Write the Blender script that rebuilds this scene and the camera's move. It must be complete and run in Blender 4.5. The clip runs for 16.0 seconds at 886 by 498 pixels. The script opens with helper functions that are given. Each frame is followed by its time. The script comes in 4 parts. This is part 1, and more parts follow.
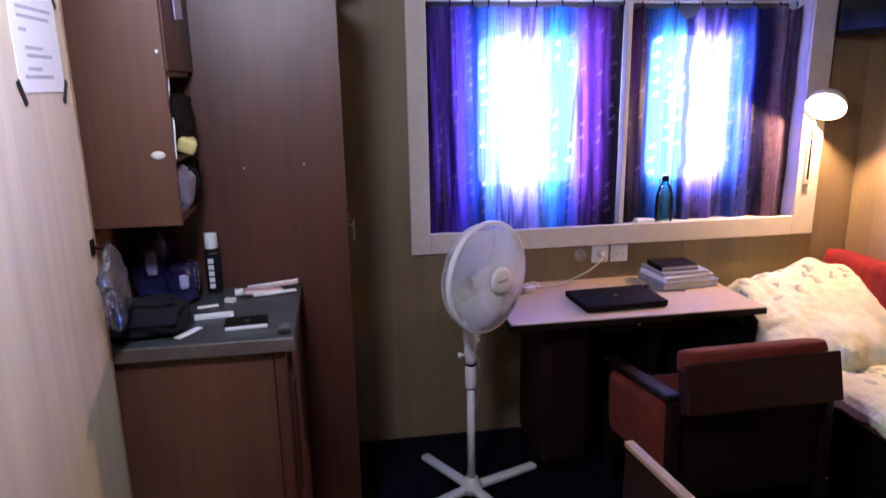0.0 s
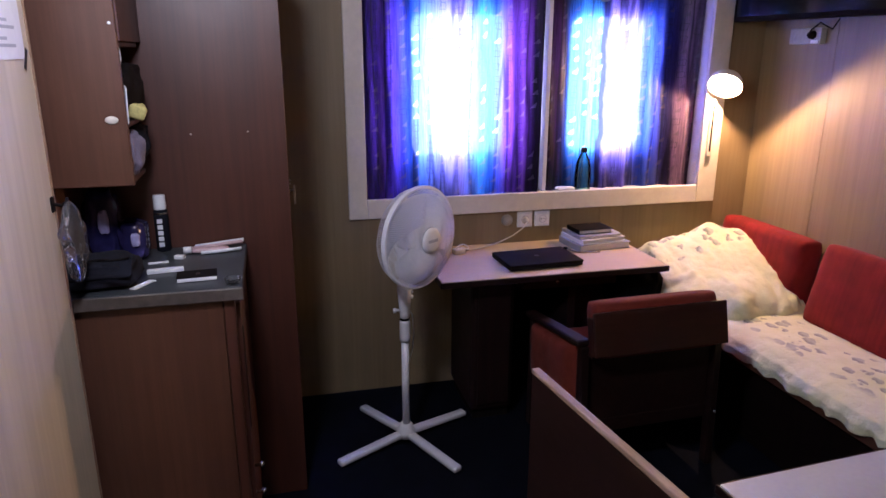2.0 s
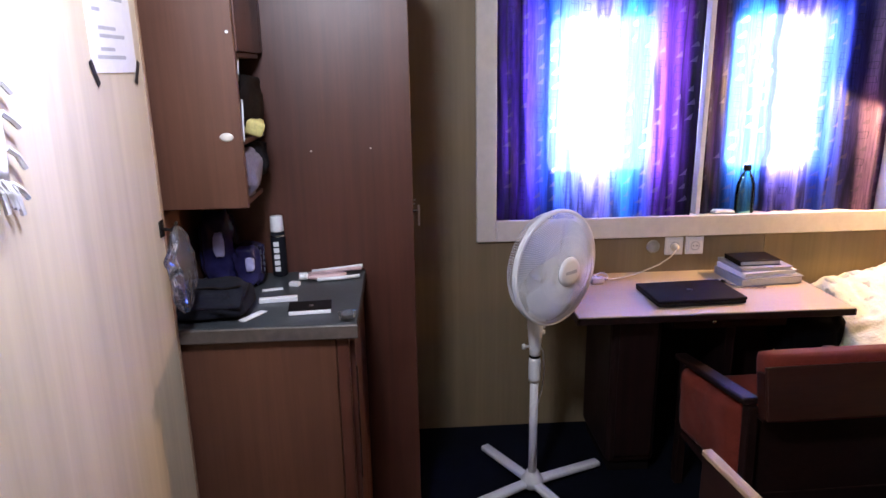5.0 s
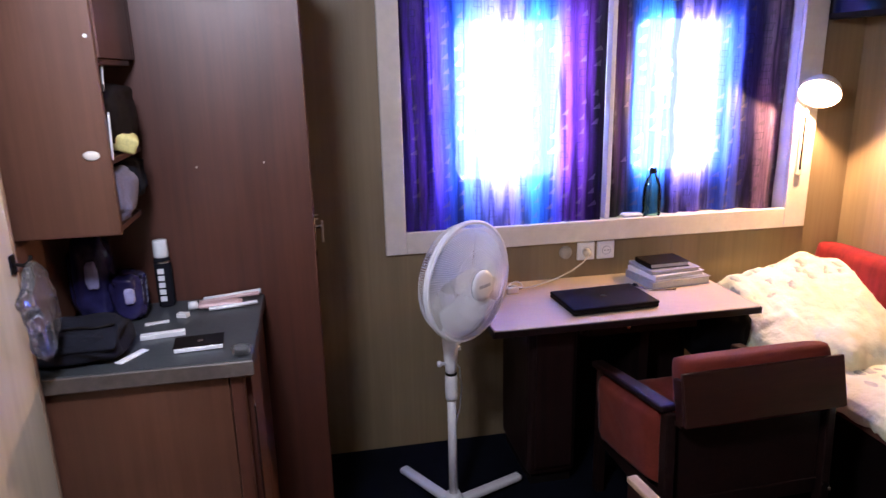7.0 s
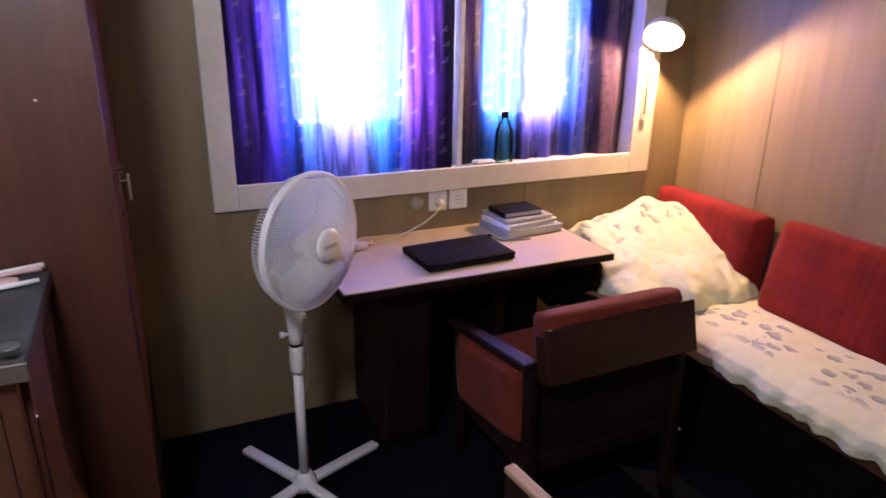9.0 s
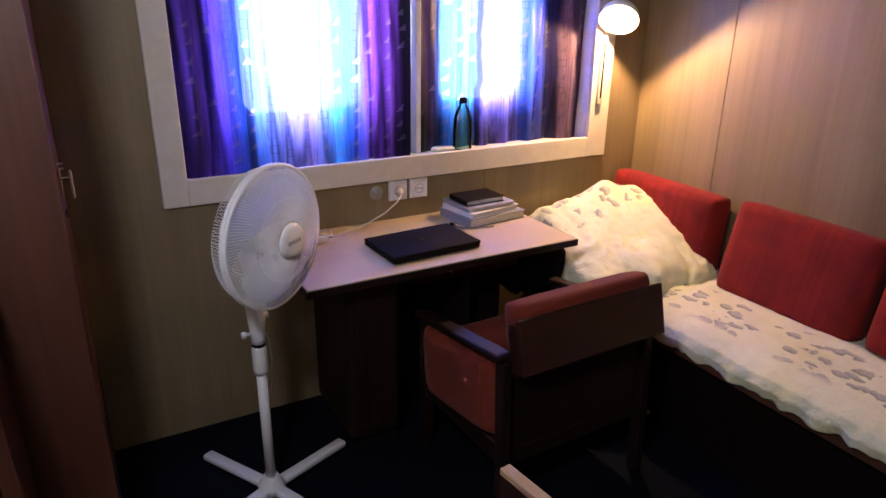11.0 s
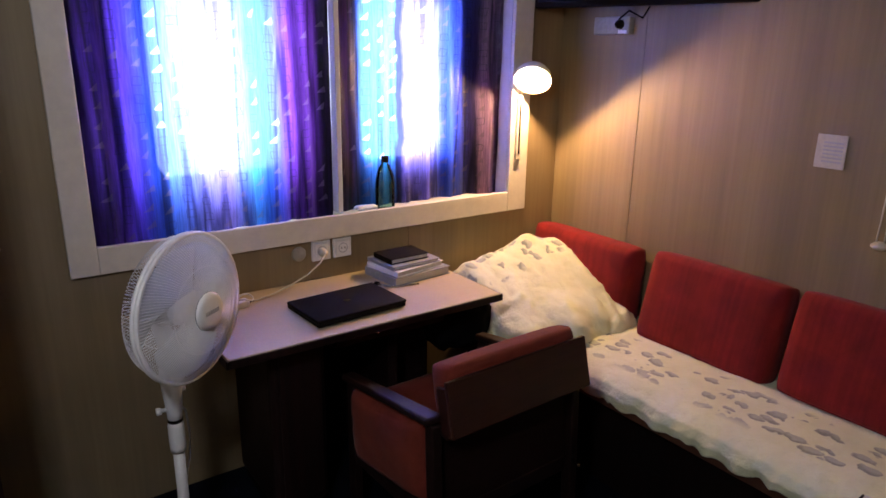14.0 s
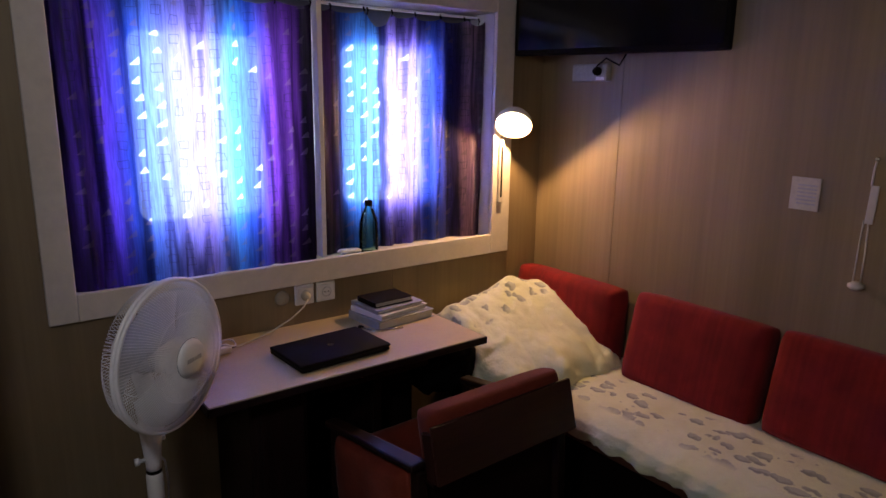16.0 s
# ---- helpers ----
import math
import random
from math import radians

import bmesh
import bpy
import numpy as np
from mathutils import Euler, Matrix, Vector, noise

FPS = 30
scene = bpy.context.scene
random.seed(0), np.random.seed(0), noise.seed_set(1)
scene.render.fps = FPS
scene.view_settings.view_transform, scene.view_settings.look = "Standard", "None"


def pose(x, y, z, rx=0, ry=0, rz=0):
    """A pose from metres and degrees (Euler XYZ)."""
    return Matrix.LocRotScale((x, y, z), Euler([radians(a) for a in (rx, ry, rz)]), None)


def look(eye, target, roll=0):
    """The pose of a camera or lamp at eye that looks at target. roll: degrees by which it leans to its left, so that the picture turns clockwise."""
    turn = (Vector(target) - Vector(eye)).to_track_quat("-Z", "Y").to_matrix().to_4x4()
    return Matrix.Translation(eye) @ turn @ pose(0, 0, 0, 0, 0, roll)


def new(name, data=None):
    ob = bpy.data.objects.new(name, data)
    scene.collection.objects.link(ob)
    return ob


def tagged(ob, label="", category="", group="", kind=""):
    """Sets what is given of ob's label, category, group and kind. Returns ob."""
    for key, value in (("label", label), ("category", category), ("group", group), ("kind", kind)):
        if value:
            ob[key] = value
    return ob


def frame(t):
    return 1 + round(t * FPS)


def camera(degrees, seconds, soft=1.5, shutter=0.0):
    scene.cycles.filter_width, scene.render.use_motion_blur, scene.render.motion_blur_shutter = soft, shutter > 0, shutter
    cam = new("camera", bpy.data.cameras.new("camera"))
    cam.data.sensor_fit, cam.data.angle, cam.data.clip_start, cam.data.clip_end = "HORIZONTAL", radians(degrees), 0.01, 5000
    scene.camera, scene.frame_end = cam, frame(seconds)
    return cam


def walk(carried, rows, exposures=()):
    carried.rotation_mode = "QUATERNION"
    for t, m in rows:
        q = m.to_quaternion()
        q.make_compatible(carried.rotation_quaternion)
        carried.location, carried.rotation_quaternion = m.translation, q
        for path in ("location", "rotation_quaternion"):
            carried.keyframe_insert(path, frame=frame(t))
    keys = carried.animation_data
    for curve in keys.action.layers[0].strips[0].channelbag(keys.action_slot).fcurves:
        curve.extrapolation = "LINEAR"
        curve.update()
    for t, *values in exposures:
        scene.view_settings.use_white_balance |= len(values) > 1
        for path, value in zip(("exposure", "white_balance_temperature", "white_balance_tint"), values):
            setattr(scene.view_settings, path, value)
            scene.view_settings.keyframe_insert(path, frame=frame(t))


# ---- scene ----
cam = camera(66.8, 16.0, shutter=0.5)
PATH = [
    (0, (0.191, 0.358, 1.675), (0.488, 2.276, 1.192), -1.0),
    (0.5, (0.178, 0.361, 1.689), (0.474, 2.297, 1.281), -0.5),
    (1, (0.181, 0.346, 1.673), (0.466, 2.249, 1.129), 0.9),
    (1.5, (0.183, 0.265, 1.679), (0.622, 2.147, 1.164), 1.2),
    (2, (0.17, 0.13, 1.681), (0.639, 1.993, 1.126), 0.2),
    (2.5, (0.187, 0.147, 1.676), (0.56, 2.022, 1.088), -1.5),
    (3, (0.271, 0.22, 1.661), (0.321, 2.143, 1.113), -2.3),
    (3.2, (0.26, 0.238, 1.679), (0.24, 2.158, 1.118), -1.2),
    (5.3, (0.175, 0.438, 1.669), (0.309, 2.37, 1.167), -1.2),
    (5.5, (0.166, 0.445, 1.679), (0.315, 2.38, 1.196), -1.5),
    (6, (0.141, 0.474, 1.685), (0.383, 2.403, 1.215), -2.3),
    (6.5, (0.165, 0.506, 1.677), (0.48, 2.413, 1.163), -1.6),
    (7, (0.226, 0.55, 1.675), (0.586, 2.448, 1.157), -1.3),
    (7.5, (0.275, 0.585, 1.672), (0.649, 2.471, 1.123), -1.1),
    (8, (0.323, 0.606, 1.661), (0.689, 2.476, 1.053), -1.5),
    (8.5, (0.32, 0.68, 1.652), (0.912, 2.482, 1.018), -0.1),
    (9, (0.287, 0.791, 1.629), (1.068, 2.506, 0.959), 0.9),
    (9.2, (0.271, 0.803, 1.613), (1.116, 2.489, 0.95), 0.9),
    (11.5, (0.253, 0.889, 1.632), (1.205, 2.486, 0.894), 1.0),
    (12, (0.263, 0.896, 1.647), (1.276, 2.442, 0.883), 1.2),
    (12.5, (0.267, 0.89, 1.642), (1.336, 2.419, 0.92), 1.3),
    (13, (0.269, 0.887, 1.656), (1.365, 2.42, 0.987), 1.3),
    (13.5, (0.27, 0.89, 1.661), (1.368, 2.442, 1.039), 1.4),
    (14, (0.272, 0.885, 1.659), (1.394, 2.439, 1.091), 1.0),
    (14.5, (0.274, 0.882, 1.667), (1.416, 2.437, 1.139), 0.6),
    (15, (0.273, 0.875, 1.668), (1.427, 2.434, 1.181), 1.0),
    (15.5, (0.273, 0.866, 1.678), (1.434, 2.434, 1.238), 0.8),
    (16, (0.266, 0.882, 1.668), (1.446, 2.433, 1.219), 0.9),
]
walk(cam, [(t, look(eye, target, roll)) for t, eye, target, roll in PATH],
     exposures=[(0, -0.05, 5600, 21), (1, -0.05, 5600, 21), (2, -0.25, 5700, 22), (2.5, 0.1, 5700, 19), (3, 0.25, 5750, 15), (5.5, 0.38, 5750, 16),
                (7, 0.38, 5700, 20), (8, 0.25, 5750, 21), (8.5, 0.15, 5850, 21), (9, 0.1, 6000, 20), (11.5, -0.2, 6100, 13), (12.5, -0.2, 6100, 10), (13.5, -0.25, 6100, 10),
                (14.5, -0.95, 6300, 12), (16, -1.42, 6500, 13)])

# ---- light ----
world = bpy.data.worlds.new("world")
scene.world = world
world.use_nodes = True
_sky = world.node_tree.nodes.new("ShaderNodeTexSky")
_sky.sky_type, _sky.sun_disc = "NISHITA", False
_sky.sun_elevation, _sky.sun_rotation = radians(40), radians(20)
world.node_tree.links.new(_sky.outputs[0], world.node_tree.nodes["Background"].inputs[0])
world.node_tree.nodes["Background"].inputs[1].default_value = 0.1
SKY_GLOW = 28.0
LAMP_WATTS = 60.0
CEILING_WATTS = 43.0


def lamp(name, kind, place, watts, color, **more):
    data = bpy.data.lights.new(name, kind)
    data.energy, data.color = watts, color
    for key, value in more.items():
        if key == "radius":
            data.shadow_soft_size = value
        if key == "size":
            data.shape, data.size = "DISK", value
    ob = new(name, data)
    ob.matrix_basis = place
    return ob


# ---- materials ----
def material(name):
    m = bpy.data.materials.new(name)
    m.use_nodes = True
    n = m.node_tree.nodes
    return m, n, m.node_tree.links, n["Principled BSDF"]


def ramp_node(n, stops, interpolation="LINEAR"):
    r = n.new("ShaderNodeValToRGB")
    r.color_ramp.interpolation = interpolation
    e = r.color_ramp.elements
    while len(e) < len(stops):
        e.new(0.5)
    for el, (p, c) in zip(e, stops):
        el.position, el.color = p, (*c, 1)
    return r


def mixed(n, l, mode, fac, a, b):
    x = n.new("ShaderNodeMix")
    x.data_type, x.blend_type = "RGBA", mode
    for sock, v in ((x.inputs[0], fac), (x.inputs[6], a), (x.inputs[7], b)):
        if isinstance(v, bpy.types.NodeSocket):
            l.new(v, sock)
        elif isinstance(v, (int, float)):
            sock.default_value = v
        else:
            sock.default_value = (*v, 1)
    return x.outputs[2]


def noise_node(n, l, vector, scale, detail=4, rough=0.6):
    t = n.new("ShaderNodeTexNoise")
    t.inputs["Scale"].default_value, t.inputs["Detail"].default_value, t.inputs["Roughness"].default_value = scale, detail, rough
    if vector is not None:
        l.new(vector, t.inputs["Vector"])
    return t.outputs["Fac"]


def coords(n, l, scale=(1, 1, 1), kind="Object"):
    c = n.new("ShaderNodeTexCoord")
    m = n.new("ShaderNodeMapping")
    m.inputs["Scale"].default_value = scale
    l.new(c.outputs[kind], m.inputs["Vector"])
    return m.outputs["Vector"]


def bump(n, l, b, height, strength, distance=0.002):
    k = n.new("ShaderNodeBump")
    k.inputs["Strength"].default_value, k.inputs["Distance"].default_value = strength, distance
    l.new(height, k.inputs["Height"])
    l.new(k.outputs[0], b.inputs["Normal"])


def wood(name, dark, light, rough=0.4, grain=(45, 45, 1.6), streak=(7, 7, 0.35), gloss=0.5):
    m, n, l, b = material(name)
    g = noise_node(n, l, coords(n, l, grain), 1.0, 6, 0.65)
    s = noise_node(n, l, coords(n, l, streak), 1.0, 3, 0.5)
    r1 = ramp_node(n, [(0.3, dark), (0.72, light)])
    l.new(g, r1.inputs[0])
    r2 = ramp_node(n, [(0.3, (0.80, 0.79, 0.78)), (0.7, (1.10, 1.09, 1.08))])
    l.new(s, r2.inputs[0])
    l.new(mixed(n, l, "MULTIPLY", 1.0, r1.outputs[0], r2.outputs[0]), b.inputs["Base Color"])
    wear = noise_node(n, l, coords(n, l, (3, 3, 3)), 1.0, 5, 0.7)
    rr = n.new("ShaderNodeMapRange")
    rr.inputs[3].default_value, rr.inputs[4].default_value = rough - 0.1, rough + 0.15
    l.new(wear, rr.inputs[0])
    l.new(rr.outputs[0], b.inputs["Roughness"])
    b.inputs["Specular IOR Level"].default_value = gloss
    bump(n, l, b, g, 0.05, 0.001)
    return m


def plain(name, color, rough=0.5, metal=0.0, spread=0.12, scale=40, relief=0.05, gloss=0.5):
    m, n, l, b = material(name)
    f = noise_node(n, l, coords(n, l), scale, 5, 0.6)
    big = noise_node(n, l, coords(n, l), scale / 12, 3, 0.5)
    lo, hi = [c * (1 - spread) for c in color], [min(1, c * (1 + spread)) for c in color]
    r = ramp_node(n, [(0.3, lo), (0.7, hi)])
    l.new(f, r.inputs[0])
    r2 = ramp_node(n, [(0.35, (1 - spread,) * 3), (0.65, (1, 1, 1))])
    l.new(big, r2.inputs[0])
    l.new(mixed(n, l, "MULTIPLY", 1.0, r.outputs[0], r2.outputs[0]), b.inputs["Base Color"])
    b.inputs["Roughness"].default_value, b.inputs["Metallic"].default_value, b.inputs["Specular IOR Level"].default_value = rough, metal, gloss
    if relief:
        bump(n, l, b, f, relief)
    return m


def fabric(name, color, weave=900, spread=0.25, sheen=0.3, stripes=0.0, gloss=0.25):
    m, n, l, b = material(name)
    v = coords(n, l)
    f = noise_node(n, l, v, weave, 2, 0.5)
    big = noise_node(n, l, v, 9, 4, 0.6)
    r = ramp_node(n, [(0.3, [c * (1 - spread) for c in color]), (0.7, [min(1, c * (1 + spread)) for c in color])])
    l.new(f, r.inputs[0])
    r2 = ramp_node(n, [(0.3, (0.72, 0.72, 0.72)), (0.7, (1.1, 1.1, 1.1))])
    l.new(big, r2.inputs[0])
    out = mixed(n, l, "MULTIPLY", 1.0, r.outputs[0], r2.outputs[0])
    if stripes:
        s = noise_node(n, l, coords(n, l, (2, 60, 2)), 1.0, 2, 0.5)
        r3 = ramp_node(n, [(0.4, (1 - stripes,) * 3), (0.6, (1, 1, 1))])
        l.new(s, r3.inputs[0])
        out = mixed(n, l, "MULTIPLY", 1.0, out, r3.outputs[0])
    l.new(out, b.inputs["Base Color"])
    b.inputs["Roughness"].default_value = 0.9
    b.inputs["Sheen Weight"].default_value = sheen
    b.inputs["Specular IOR Level"].default_value = gloss
    bump(n, l, b, f, 0.3, 0.001)
    return m


WALL = wood("olive_wood_laminate", (0.224, 0.168, 0.092), (0.270, 0.206, 0.116), 0.48)
PALE = wood("pale_wood_laminate", (0.62, 0.53, 0.38), (0.72, 0.63, 0.47), 0.36)
DARK = wood("dark_red_wood", (0.058, 0.0195, 0.0115), (0.094, 0.0315, 0.0185), 0.40, gloss=0.6)
# DARK again, darkened and dulled so the wardrobe end shows no curtain sheen.
DARKMATT = wood("dark_wood_no_sheen", (0.046, 0.017, 0.0105), (0.076, 0.028, 0.017), 0.75, gloss=0.12)
BROWN = wood("brown_wood", (0.080, 0.032, 0.0175), (0.120, 0.051, 0.029), 0.40)
DESKWOOD = wood("desk_dark_wood", (0.008, 0.0032, 0.003), (0.019, 0.0072, 0.0066), 0.5, gloss=0.25)
# Darker copy of DESKWOOD: the sofa front's shade is in its colour.
SOFAWOOD = wood("shade_black_wood", (0.004, 0.0022, 0.002), (0.009, 0.0045, 0.004), 0.6, gloss=0.12)
CHAIRWOOD = wood("chair_wood", (0.009, 0.0036, 0.003), (0.021, 0.0085, 0.0072), 0.40, (60, 8, 60), (9, 2, 9), gloss=0.35)
BACKWOOD = wood("red_brown_chair_board", (0.021, 0.0056, 0.0042), (0.038, 0.0105, 0.0072), 0.40, (8, 60, 60), (2, 9, 9), gloss=0.35)
EDGEWOOD = wood("worn_edge_wood", (0.20, 0.12, 0.075), (0.36, 0.24, 0.16), 0.45, (60, 8, 60), (9, 2, 9))
CARPET = fabric("navy_carpet", (0.0030, 0.0040, 0.0085), 500, 0.5, 0.0, gloss=0.08)
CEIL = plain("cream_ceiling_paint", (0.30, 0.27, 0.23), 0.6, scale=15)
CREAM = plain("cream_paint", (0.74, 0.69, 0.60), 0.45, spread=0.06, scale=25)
WHITE = plain("white_plastic", (0.82, 0.82, 0.83), 0.35, spread=0.03, scale=60, relief=0.0)
WHITEWALL = plain("white_recess_paint", (0.72, 0.72, 0.74), 0.5, spread=0.06, scale=25)
# Hull plate behind the curtains, darkened so less light spreads round the panes.
HULLGREY = plain("darkened_hull", (0.16, 0.16, 0.17), 0.6, spread=0.08, scale=25)
WORNEDGE = plain("worn_grey_brown_edge", (0.085, 0.068, 0.058), 0.45, spread=0.25)
IVORY = plain("ivory_plastic", (0.62, 0.58, 0.50), 0.4, spread=0.05, relief=0.0)
PLATE = plain("greyed_plastic", (0.36, 0.34, 0.29), 0.5, spread=0.12, scale=60, relief=0.0)
CARDWHITE = plain("aged_white_card", (0.56, 0.53, 0.45), 0.6, spread=0.10, scale=60, relief=0.0)
BLACK = plain("black_plastic", (0.010, 0.0075, 0.007), 0.7, spread=0.25, scale=200, gloss=0.07)
GLOSSBLACK = plain("gloss_black", (0.006, 0.006, 0.007), 0.12, relief=0.0)
TOPGREY = plain("grey_green_counter_laminate", (0.042, 0.048, 0.052), 0.34, spread=0.25, scale=90)
DESKTOP = plain("beige_desk_laminate", (0.56, 0.44, 0.255), 0.42, spread=0.06, scale=120, relief=0.02)
TABLETOP = plain("white_table_laminate", (0.66, 0.65, 0.62), 0.3, spread=0.04, scale=60, relief=0.0)
CHROME = plain("worn_chrome", (0.62, 0.61, 0.6), 0.22, 1.0, 0.08, 80, 0.02)
PAPER = plain("white_paper", (0.78, 0.78, 0.80), 0.7, spread=0.04, scale=30)
GREYPAPER = plain("grey_book_cover", (0.30, 0.31, 0.34), 0.5, spread=0.1)
PAGES = plain("book_pages", (0.62, 0.60, 0.55), 0.8, spread=0.12, scale=300)
INK = plain("grey_ink", (0.44, 0.45, 0.50), 0.7, relief=0.0)
BLACKTAPE = plain("black_tape", (0.012, 0.012, 0.013), 0.4)
REDCHAIR = fabric("rust_red_upholstery", (0.150, 0.022, 0.011), 700, 0.3, 0.04)
REDSOFA = fabric("crimson_upholstery", (0.225, 0.012, 0.012), 700, 0.3, 0.04, 0.16)
NAVYBAG = fabric("navy_nylon", (0.006, 0.0065, 0.012), 900, 0.4, 0.0)
SOFTBLACK = fabric("black_canvas", (0.004, 0.004, 0.005), 900, 0.4, 0.0, gloss=0.06)
TOWEL = fabric("white_towelling", (0.80, 0.80, 0.82), 1200, 0.06, 0.4)
PURPLEBAG = plain("purple_plastic", (0.024, 0.021, 0.085), 0.13, spread=0.4, scale=14)
LILAC = plain("lilac_label", (0.42, 0.40, 0.66), 0.35, spread=0.15)
YELLOW = plain("yellow_sponge", (0.62, 0.55, 0.20), 0.8, spread=0.15, scale=200)
DUSK = fabric("dusky_wrapping", (0.16, 0.14, 0.20), 300, 0.2, 0.1)
PINK = plain("pink_plastic", (0.62, 0.42, 0.42), 0.4, relief=0.0)


def sheet_material(name, lo, hi, scale, axis=0):
    m, n, l, b = material(name)
    v = coords(n, l)
    mottled = noise_node(n, l, v, 7, 5, 0.6)
    base = ramp_node(n, [(0.3, (0.70, 0.70, 0.42)), (0.7, (0.83, 0.84, 0.58))])
    l.new(mottled, base.inputs[0])
    # grey printed leaves in bands
    warp = n.new("ShaderNodeVectorMath")
    warp.operation = "MULTIPLY_ADD"
    nt = n.new("ShaderNodeTexNoise")
    nt.inputs["Scale"].default_value = 22
    l.new(v, nt.inputs["Vector"])
    l.new(nt.outputs["Color"], warp.inputs[0])
    warp.inputs[1].default_value = (0.05, 0.05, 0.05)
    l.new(v, warp.inputs[2])
    vo = n.new("ShaderNodeTexVoronoi")
    vo.inputs["Scale"].default_value = scale
    vo2 = n.new("ShaderNodeTexVoronoi")
    vo2.inputs["Scale"].default_value = scale
    for node, shift in ((vo, 0.0), (vo2, 0.016)):
        mp = n.new("ShaderNodeMapping")
        mp.inputs["Scale"].default_value, mp.inputs["Location"].default_value = (1.25, 0.78, 1.0), (-shift, 0, 0)
        l.new(warp.outputs[0], mp.inputs["Vector"])
        l.new(mp.outputs[0], node.inputs["Vector"])
    leaf = ramp_node(n, [(0.36, (1, 1, 1)), (0.42, (0, 0, 0))])
    l.new(vo.outputs["Distance"], leaf.inputs[0])
    sep = n.new("ShaderNodeSeparateXYZ")
    l.new(v, sep.inputs[0])
    band = ramp_node(n, [(0.0, (0, 0, 0)), (max(0.001, lo - 0.03), (0, 0, 0)), (lo, (1, 1, 1)), (hi, (1, 1, 1)), (min(1, hi + 0.03), (0, 0, 0))])
    l.new(sep.outputs[axis], band.inputs[0])
    mask = mixed(n, l, "MULTIPLY", 1.0, leaf.outputs[0], band.outputs[0])
    tint = ramp_node(n, [(0.25, (0.47, 0.49, 0.37)), (0.50, (0.27, 0.285, 0.22))])
    l.new(vo2.outputs["Distance"], tint.inputs[0])
    l.new(mixed(n, l, "MIX", mask, base.outputs[0], tint.outputs[0]), b.inputs["Base Color"])
    b.inputs["Roughness"].default_value = 0.9
    b.inputs["Sheen Weight"].default_value = 0.25
    wr = noise_node(n, l, coords(n, l, (1, 1, 1)), 28, 4, 0.6)
    bump(n, l, b, wr, 0.6, 0.014)
    return m


SHEET = sheet_material("cream_leaf_print_sheet", 0.10, 0.31, 15)
PILLOWCASE = sheet_material("cream_leaf_print_pillowcase", 0.03, 0.17, 15, axis=1)


def curtain_material(name, stops):
    m, n, l, b = material(name)

    def calc(op, x, y=0.0):
        k = n.new("ShaderNodeMath")
        k.operation = op
        for sock, v in ((k.inputs[0], x), (k.inputs[1], y)):
            if isinstance(v, bpy.types.NodeSocket):
                l.new(v, sock)
            else:
                sock.default_value = v
        return k.outputs[0]

    g = n.new("ShaderNodeTexCoord")
    sep = n.new("ShaderNodeSeparateXYZ")
    l.new(g.outputs["Generated"], sep.inputs[0])
    drift = noise_node(n, l, coords(n, l, (2, 2, 5)), 1.0, 3, 0.5)
    u = calc("ADD", sep.outputs[0], calc("MULTIPLY", calc("SUBTRACT", drift, 0.5), 0.06))
    dye_and_shade = ramp_node(n, stops)
    l.new(u, dye_and_shade.inputs[0])
    # woven-in columns of small squares and three-cornered slits
    vv = n.new("ShaderNodeSeparateXYZ")
    l.new(coords(n, l), vv.inputs[0])
    wx = noise_node(n, l, coords(n, l), 9, 2, 0.5)
    cx = calc("ADD", calc("MULTIPLY", vv.outputs[0], 15.0), calc("MULTIPLY", wx, 0.8))
    cz = calc("ADD", calc("MULTIPLY", vv.outputs[2], 16.4), calc("MULTIPLY", wx, 0.5))
    col_id = calc("FLOOR", cx)
    cz = calc("ADD", cz, calc("MULTIPLY", col_id, 0.37))
    row_id = calc("FLOOR", cz)
    fx, fz = calc("FRACT", cx), calc("FRACT", cz)
    pick = n.new("ShaderNodeTexWhiteNoise")
    pick.noise_dimensions = "2D"
    idv = n.new("ShaderNodeCombineXYZ")
    l.new(col_id, idv.inputs[0])
    l.new(row_id, idv.inputs[1])
    l.new(idv.outputs[0], pick.inputs["Vector"])
    ax = calc("ABSOLUTE", calc("SUBTRACT", fx, 0.5))
    az = calc("ABSOLUTE", calc("SUBTRACT", fz, 0.5))
    far = calc("MAXIMUM", ax, az)
    inside = calc("LESS_THAN", far, 0.22)
    tri = calc("MULTIPLY", calc("MULTIPLY", inside, calc("LESS_THAN", fz, fx)), calc("GREATER_THAN", pick.outputs["Value"], 0.45))
    square = calc("MULTIPLY", calc("MULTIPLY", calc("LESS_THAN", far, 0.25), calc("GREATER_THAN", far, 0.205)), calc("LESS_THAN", pick.outputs["Value"], 0.45))
    thread = noise_node(n, l, coords(n, l, (160, 160, 9)), 1.0, 4, 0.65)
    tr = ramp_node(n, [(0.32, (0.45, 0.45, 0.5)), (0.68, (1.15, 1.15, 1.15))])
    l.new(thread, tr.inputs[0])
    col = mixed(n, l, "MULTIPLY", 0.9, dye_and_shade.outputs[0], tr.outputs[0])
    # shade of the upright folds, drawn into the colour as thin dark lines
    crease_shade = noise_node(n, l, coords(n, l, (10, 3, 0.5)), 1.0, 2, 0.4)
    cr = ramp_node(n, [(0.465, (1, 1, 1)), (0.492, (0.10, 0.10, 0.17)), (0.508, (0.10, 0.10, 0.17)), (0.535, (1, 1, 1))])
    l.new(crease_shade, cr.inputs[0])
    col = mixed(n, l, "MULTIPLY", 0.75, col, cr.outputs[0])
    cloth = col
    col = mixed(n, l, "MIX", calc("MULTIPLY", square, 0.6), col, (0.02, 0.02, 0.06))
